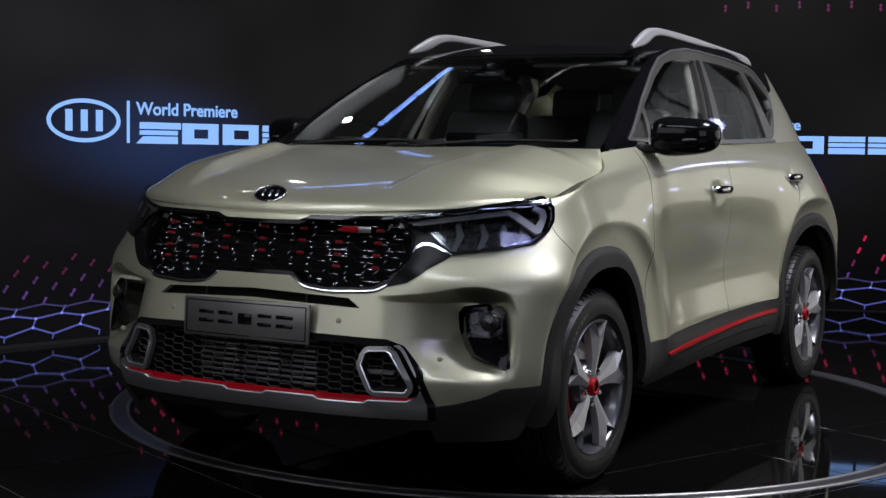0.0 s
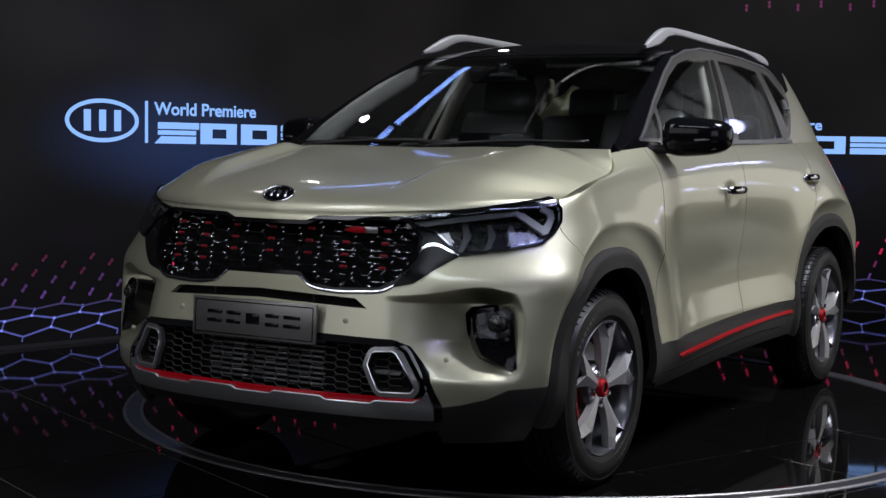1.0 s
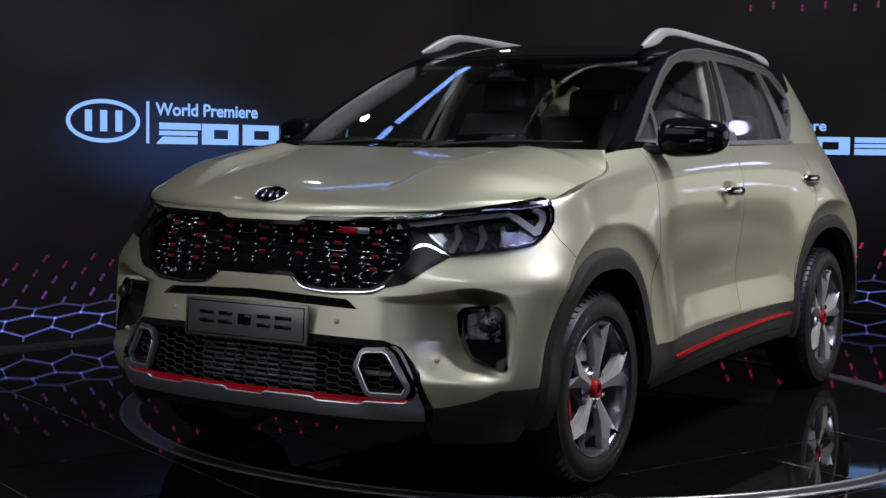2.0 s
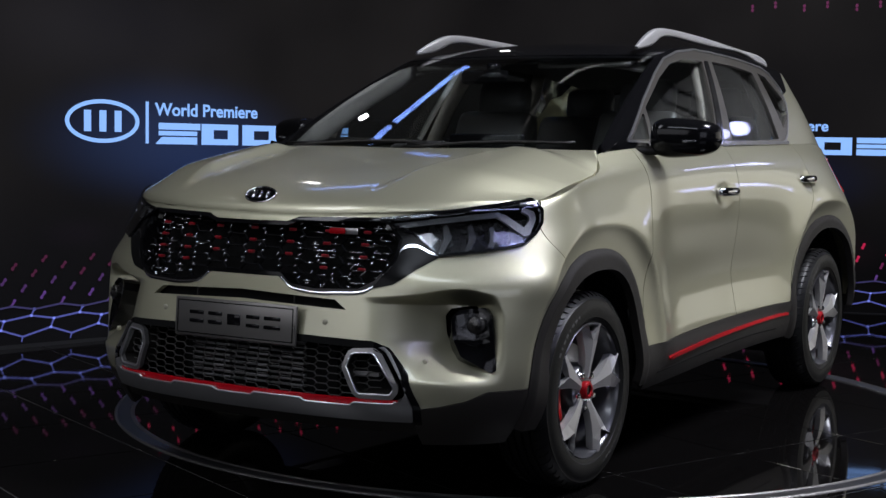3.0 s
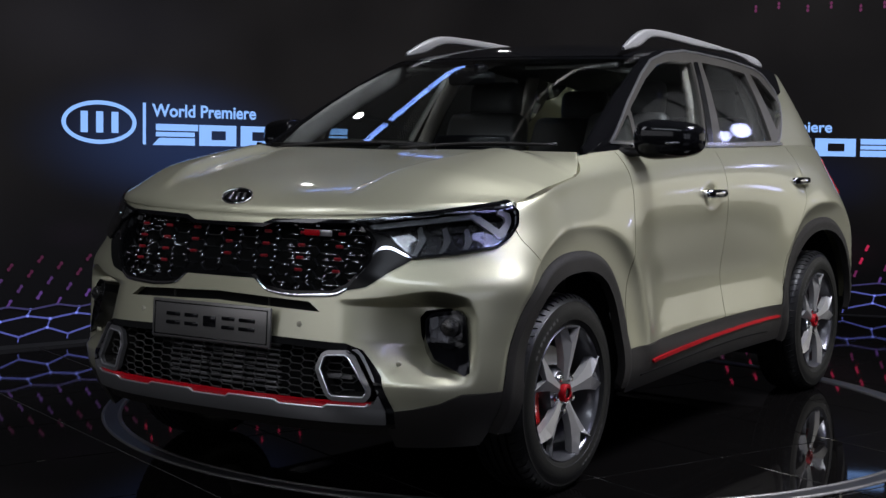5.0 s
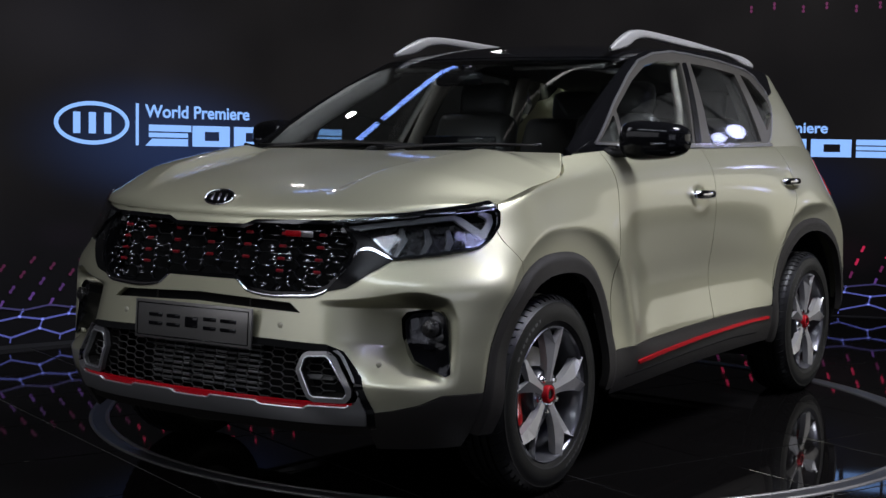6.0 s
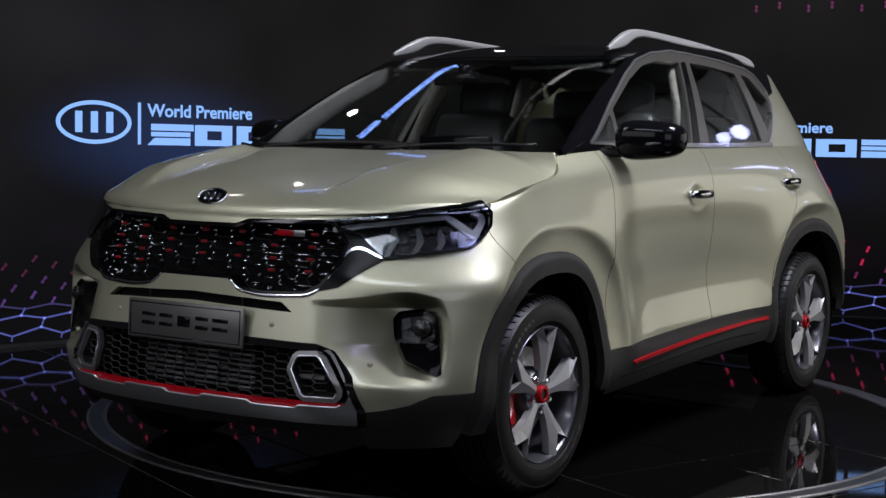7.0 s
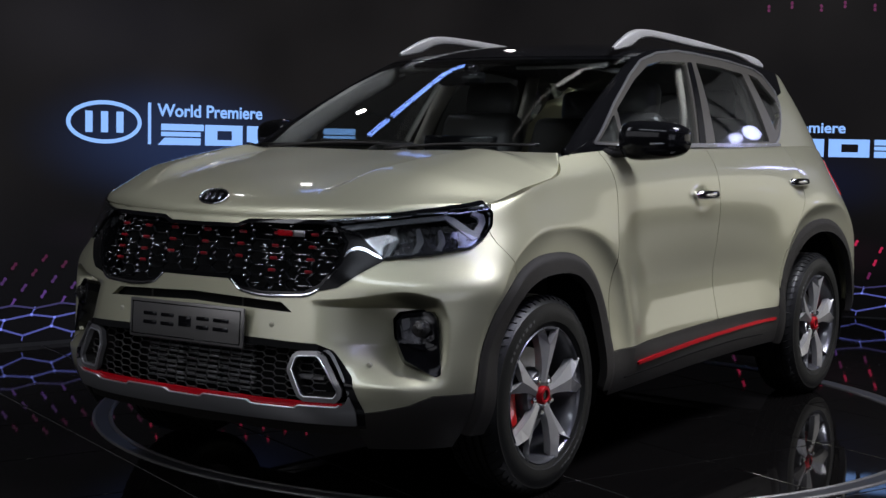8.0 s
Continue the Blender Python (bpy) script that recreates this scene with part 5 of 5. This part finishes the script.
run = [on_left(s, 0) for s in np.linspace(-9.0, 2.1, 30)]
corner, bend = on_left(3.018, 0), []
p0, p2 = on_left(2.1, 0), on_right(0.174, 0)
for t in np.linspace(0, 1, 18)[1:-1]:
    bend.append(p0 * (1 - t) ** 2 + corner * 2 * t * (1 - t) + p2 * t * t)
run += bend + [on_right(s, 0) for s in np.linspace(0.174, 2.75, 12)]
back = [p - (NL * (1 - t) + NR * t).normalized() * 0.12 for p, t in zip(run, np.linspace(0, 1, len(run)))]
pts, faces, n = [], [], len(run)
for line_, z in ((run, 0.012), (run, 4.6), (back, 4.6), (back, 0.012)):
    pts += [(p.x, p.y, z) for p in line_]
for i in range(n - 1):
    for r in range(4):
        q = (r + 1) % 4
        faces.append((r * n + i, q * n + i, q * n + i + 1, r * n + i + 1))
faces += [(0, n, 2 * n, 3 * n), (4 * n - 1, 3 * n - 1, 2 * n - 1, n - 1)]
led_wall = part("led_screen", (np.array(pts), faces), screen_material(), angle=30)
tagged(led_wall, "tall curved led screen with glowing blue lettering and hexagons", "screen", kind="structure")
part("screen_foot", (np.array([(p.x, p.y, z) for line_, z in (([q + NL * 0.01 for q in run], 0.0), ([q + NL * 0.01 for q in run], 0.03)) for p in line_]), [(i, i + n, i + n + 1, i + 1) for i in range(n - 1)]), LAMP_BODY, led_wall)

WHITE_BLUE = glow("screen_white_blue", (0.25, 0.47, 1.0), 1.1)
LINE_BLUE = glow("screen_line_blue", (0.13, 0.15, 0.60), 0.54)
LINE_DIM = glow("screen_line_dim", (0.10, 0.085, 0.32), 0.30)
NODE_BLUE = glow("screen_node_blue", (0.22, 0.27, 0.95), 0.85)
VIOLET = glow("screen_violet", (0.20, 0.07, 0.42), 0.40)
MAGENTA = glow("screen_magenta", (0.36, 0.03, 0.20), 0.30)
VIOLET_DIM = glow("screen_faint_violet", (0.16, 0.05, 0.28), 0.34)
MAGENTA_DIM = glow("screen_faint_magenta", (0.30, 0.02, 0.14), 0.20)
CRIMSON = glow("screen_crimson", (0.45, 0.01, 0.06), 0.95)


def flat_mesh(polys, place, lift=0.004):
    pts, f = [], []
    for poly in polys:
        k = len(pts)
        pts += [tuple(place(s, z, lift)) for s, z in poly]
        f.append(tuple(range(k, k + len(poly))))
    return (np.array(pts), f)


def bar(a, b, wide):
    d = Vector((b[0] - a[0], b[1] - a[1]))
    o = Vector((-d.y, d.x)).normalized() * wide / 2
    return [(a[0] - o.x, a[1] - o.y), (b[0] - o.x, b[1] - o.y), (b[0] + o.x, b[1] + o.y), (a[0] + o.x, a[1] + o.y)]


def blob(s, z, rs, rz):
    return [(s + rs * math.cos(a), z + rz * math.sin(a)) for a in np.linspace(0, 2 * math.pi, 10, endpoint=False)]


def title(place, shift, axes):
    """Oval mark, divider, the two words, and five wide blocks below them."""
    polys = []
    oval = np.linspace(0, 2 * math.pi, 49)
    for a, b in zip(oval[:-1], oval[1:]):
        polys.append([(-0.540 + 0.232 * math.cos(a), 1.240 + 0.121 * math.sin(a)), (-0.540 + 0.232 * math.cos(b), 1.240 + 0.121 * math.sin(b)), (-0.540 + 0.206 * math.cos(b), 1.240 + 0.098 * math.sin(b)), (-0.540 + 0.206 * math.cos(a), 1.240 + 0.098 * math.sin(a))])
    for s in (-0.635, -0.540, -0.445):
        polys.append([(s - 0.022, 1.182), (s + 0.022, 1.182), (s + 0.022, 1.300), (s - 0.022, 1.300)])
    polys.append([(-0.268, 1.120), (-0.248, 1.120), (-0.248, 1.358), (-0.268, 1.358)])
    for s0, s1, lean in ((-0.205, 0.078, 0.022), (0.108, 0.368, 0.0), (0.398, 0.668, 0.0), (0.698, 0.945, 0.0), (0.965, 1.215, 0.0)):
        if lean or s0 > 0.69:
            polys += [[(s0, 1.118), (s1, 1.118), (s1, 1.160), (s0 + lean * 2, 1.160)], [(s0 + lean, 1.168), (s1, 1.168), (s1, 1.194), (s0 + lean, 1.194)], [(s0 + lean, 1.202), (s1 + lean, 1.202), (s1 + lean, 1.240), (s0 + lean, 1.240)]]
        else:
            polys += [[(s0, 1.118), (s1, 1.118), (s1, 1.152), (s0, 1.152)], [(s0, 1.206), (s1, 1.206), (s1, 1.240), (s0, 1.240)], [(s0, 1.152), (s0 + 0.085, 1.152), (s0 + 0.085, 1.206), (s0, 1.206)], [(s1 - 0.075, 1.152), (s1, 1.152), (s1, 1.206), (s1 - 0.075, 1.206)]]
    part("screen_title_blocks", flat_mesh([[(s + shift, z) for s, z in p] for p in polys], place), WHITE_BLUE, led_wall, "glowing pale blue oval mark and blocks", smooth=False)
    data = bpy.data.curves.new("screen_words", "FONT")
    data.body, data.size, data.offset, data.extrude = "World Premiere", 0.1010, 0.0022, 0.0005
    data.space_character = 1.0
    data.materials.append(WHITE_BLUE)
    words = new("screen_words", data)
    bpy.context.view_layer.update()
    words.matrix_basis = Matrix.LocRotScale(place(-0.205 + shift, 1.283, 0.005), axes.to_quaternion(), (0.715 / max(words.dimensions.x, 0.01), 1, 1))
    mesh = bpy.data.meshes.new_from_object(words.evaluated_get(bpy.context.evaluated_depsgraph_get()))
    solid = new("screen_lettering", mesh)
    solid.matrix_basis = words.matrix_basis.copy()
    solid.parent = led_wall
    solid["label"] = "glowing words World Premiere"
    bpy.data.objects.remove(words)


def axes_of(s, n):
    return Matrix(((s.x, 0, n.x), (s.y, 0, n.y), (0, 1, 0)))


title(on_left, 0.0, axes_of(SL, NL))
title(on_right, 0.769, axes_of(SR, NR))

# hexagon net on the screen's foot, fading upwards into sloping rows of dashes
HEX_Z = (0.073, 0.135, 0.198, 0.252, 0.290, 0.331, 0.370, 0.411, 0.450, 0.488)
HEX_H = (0.022, 0.024, 0.017, 0.015, 0.013, 0.012, 0.012, 0.011, 0.011, 0.010)


def hex_net(place, first, count, pitch, lean, lift, tones, name, steep=1.0):
    groups = {}
    rows = []
    for j in range(len(HEX_Z)):
        rows.append([(first + pitch * (i + 0.5 * ((j + 1) % 2)) + lean * (j - 1), lift + HEX_Z[j] * steep) for i in range(count)])
    for j, row in enumerate(rows):
        for s, z in row:
            h = HEX_H[j] * steep if j else 0.012
            if j == 0:
                groups.setdefault(0, []).append(bar((s - 0.006, z - h - 0.020), (s, z - 0.004), 0.008))
                continue
            tone = tones[min(j, len(tones) - 1)]
            groups.setdefault(tone, []).append(bar((s - lean * 0.3, z - h), (s + lean * 0.3, z + h), 0.009 if j < 3 else 0.013 * steep**1.6))
            for e in (-1, 1):
                groups.setdefault(1 if j < 3 else tone, []).append(blob(s + lean * 0.3 * e, z + h * e, 0.010, 0.008 if j < 4 else 0.010))
    for k in range(3):
        ends = sorted([(s + (lean * 0.3 if k else 0), z + (HEX_H[k] * steep if k else -0.004)) for s, z in rows[k]] + [(s - lean * 0.3, z - HEX_H[k + 1] * steep) for s, z in rows[k + 1]])
        for a, b in zip(ends[:-1], ends[1:]):
            groups.setdefault(0 if k < 2 else 5, []).append(bar(a, b, 0.010))
    mats = {0: LINE_BLUE, 1: NODE_BLUE, 2: VIOLET, 3: MAGENTA, 4: CRIMSON, 5: LINE_DIM, 6: VIOLET_DIM, 7: MAGENTA_DIM}
    for tone, polys in groups.items():
        part(name, flat_mesh(polys, place, 0.004 + 0.001 * tone), mats[tone], led_wall, smooth=False)


hex_net(on_left, -4.62, 15, 0.290, 0.030, 0.0, (0, 0, 0, 2, 2, 6, 6, 7, 7, 7), "screen_hexagons")
hex_net(on_left, -0.27, 9, 0.290, 0.030, 0.0, (0, 0, 0, 2, 2, 3, 3, 4, 4, 4), "screen_hexagons")
hex_net(on_right, 0.51, 6, 0.360, 0.018, -0.012, (0, 0, 0, 2, 3, 3, 4, 4, 4, 4), "screen_hexagons", 1.12)
high = [bar((s + 0.018 * j, 0.526 + 0.038 * j), (s + 0.018 * j + 0.012, 0.548 + 0.038 * j), 0.014) for j in range(6) for s in np.arange(-0.25 + 0.145 * (j % 2), 2.0, 0.29)]
part("screen_dashes", flat_mesh(high, on_left), CRIMSON, led_wall, "rows of small crimson dashes", smooth=False)
top = [blob(1.242 + 0.175 * i + 0.02 * (i % 2), 2.165 - 0.022 * (i % 2) + dz, 0.010, 0.013) for i in range(-3, 9) for dz in (0, -0.026)]
part("screen_dots", flat_mesh(top, on_right), MAGENTA, led_wall, smooth=False)
upper = []
for i in range(5):
    s0 = 0.0 + 0.275 * i
    upper += [[(s0, 3.83), (s0 + 0.262, 3.83), (s0 + 0.262, 3.875), (s0, 3.875)], [(s0, 3.90), (s0 + 0.262, 3.89), (s0 + 0.262, 3.955), (s0, 3.955)]]
part("screen_upper_blocks", flat_mesh(upper, on_left), glow("screen_upper_blue", (0.21, 0.36, 1.0), 7.0), led_wall, "row of glowing blue blocks high on the screen", smooth=False)


# stage lamps that hang over the set
def lamp_head(at, target, radius, strength, colour=(1.0, 0.97, 0.95), foot=6.9):
    head = thing("stage_lamp", "round black stage lamp %s, lit" % ("hanging on a pole" if foot > 1 else "standing on a floor pole"), "lamp", "stage lamps")
    head.matrix_basis = look(at, target)
    drop = head.matrix_basis.inverted() @ Matrix.Translation(at)
    part("housing", lathe([(radius * 0.5, -radius * 2.2), (radius * 1.05, -radius * 1.6), (radius * 1.12, 0.0), (radius * 1.02, 0.02), (radius, 0.0)], 32), LAMP_BODY, None, m=pose(0, 0, 0, -90)).parent = head
    part("front_lens", lathe([(0.0, 0.0), (radius * 0.6, -0.002), (radius, -0.006)], 32), glow("lamp_lens_lit", colour, strength), None, "bright lamp lens", m=pose(0, 0, 0, -90)).parent = head
    part("pole", tube([drop @ Vector((0, 0, math.copysign(radius, foot - at[2]))), drop @ Vector((0, 0, foot - at[2]))], 0.02, 8), LAMP_BODY, None).parent = head
    return head


for x, y, z, r in ((-4.5, 1.885, 2.225, 0.085), (-4.5, 2.06, 2.25, 0.055), (-4.5, 2.47, 1.30, 0.06)):
    lamp_head((x, y, z), (0, 0.8, 1), r, 11 if z > 2 else 10, (0.52, 0.55, 1.0), 6.9 if z > 2 else 0.0)
for x, y, z in ((-0.6, -2.15, 2.75), (0.5, -2.35, 3.3), (-2.2, -1.6, 2.5), (1.6, -2.6, 3.6)):
    lamp_head((x, y, z), (1.0, 0.0, 1.0), 0.035, 60)


def reflection_tube(points, split):
    """A thin bent glowing tube on wires, added out of view for a pale line mirrored in the windscreen: its far end
    glows bright, the rest is dimmer.
    """
    lamp = thing("reflection_tube", "thin bent glowing tube on wires, added for the windscreen's mirrored line", "lamp", at=points[split])
    smooth = lambda part_: spline(np.arange(len(part_)), np.array(part_), np.linspace(0, len(part_) - 1, 24))
    part("bright_tube", tube(smooth(points[split:]), 0.0065, 8), glow("tube_bright", (1.0, 0.97, 0.95), 1.7), lamp, "bright white length of tube")
    part("dim_tube", tube(smooth(points[: split + 1]), 0.0055, 8), glow("tube_dim", (1.0, 0.95, 0.92), 0.35), lamp, "dim grey length of tube")
    for p in (points[0], points[split], points[-1]):
        part("clip", tube([(p[0], p[1], p[2] - 0.02), (p[0], p[1], p[2] + 0.03)], 0.014, 10), LAMP_BODY, lamp)
        part("wire", tube([(p[0], p[1], p[2] + 0.02), (p[0], p[1], 6.9)], 0.003, 6), LAMP_BODY, lamp)


reflection_tube([(-0.60, -1.14, 4.19), (-0.80, -1.12, 4.19), (-1.07, -1.10, 4.19), (-1.30, -0.99, 4.19), (-1.42, -0.90, 4.19), (-1.53, -0.82, 4.19), (-1.75, -0.70, 4.19)], 3)
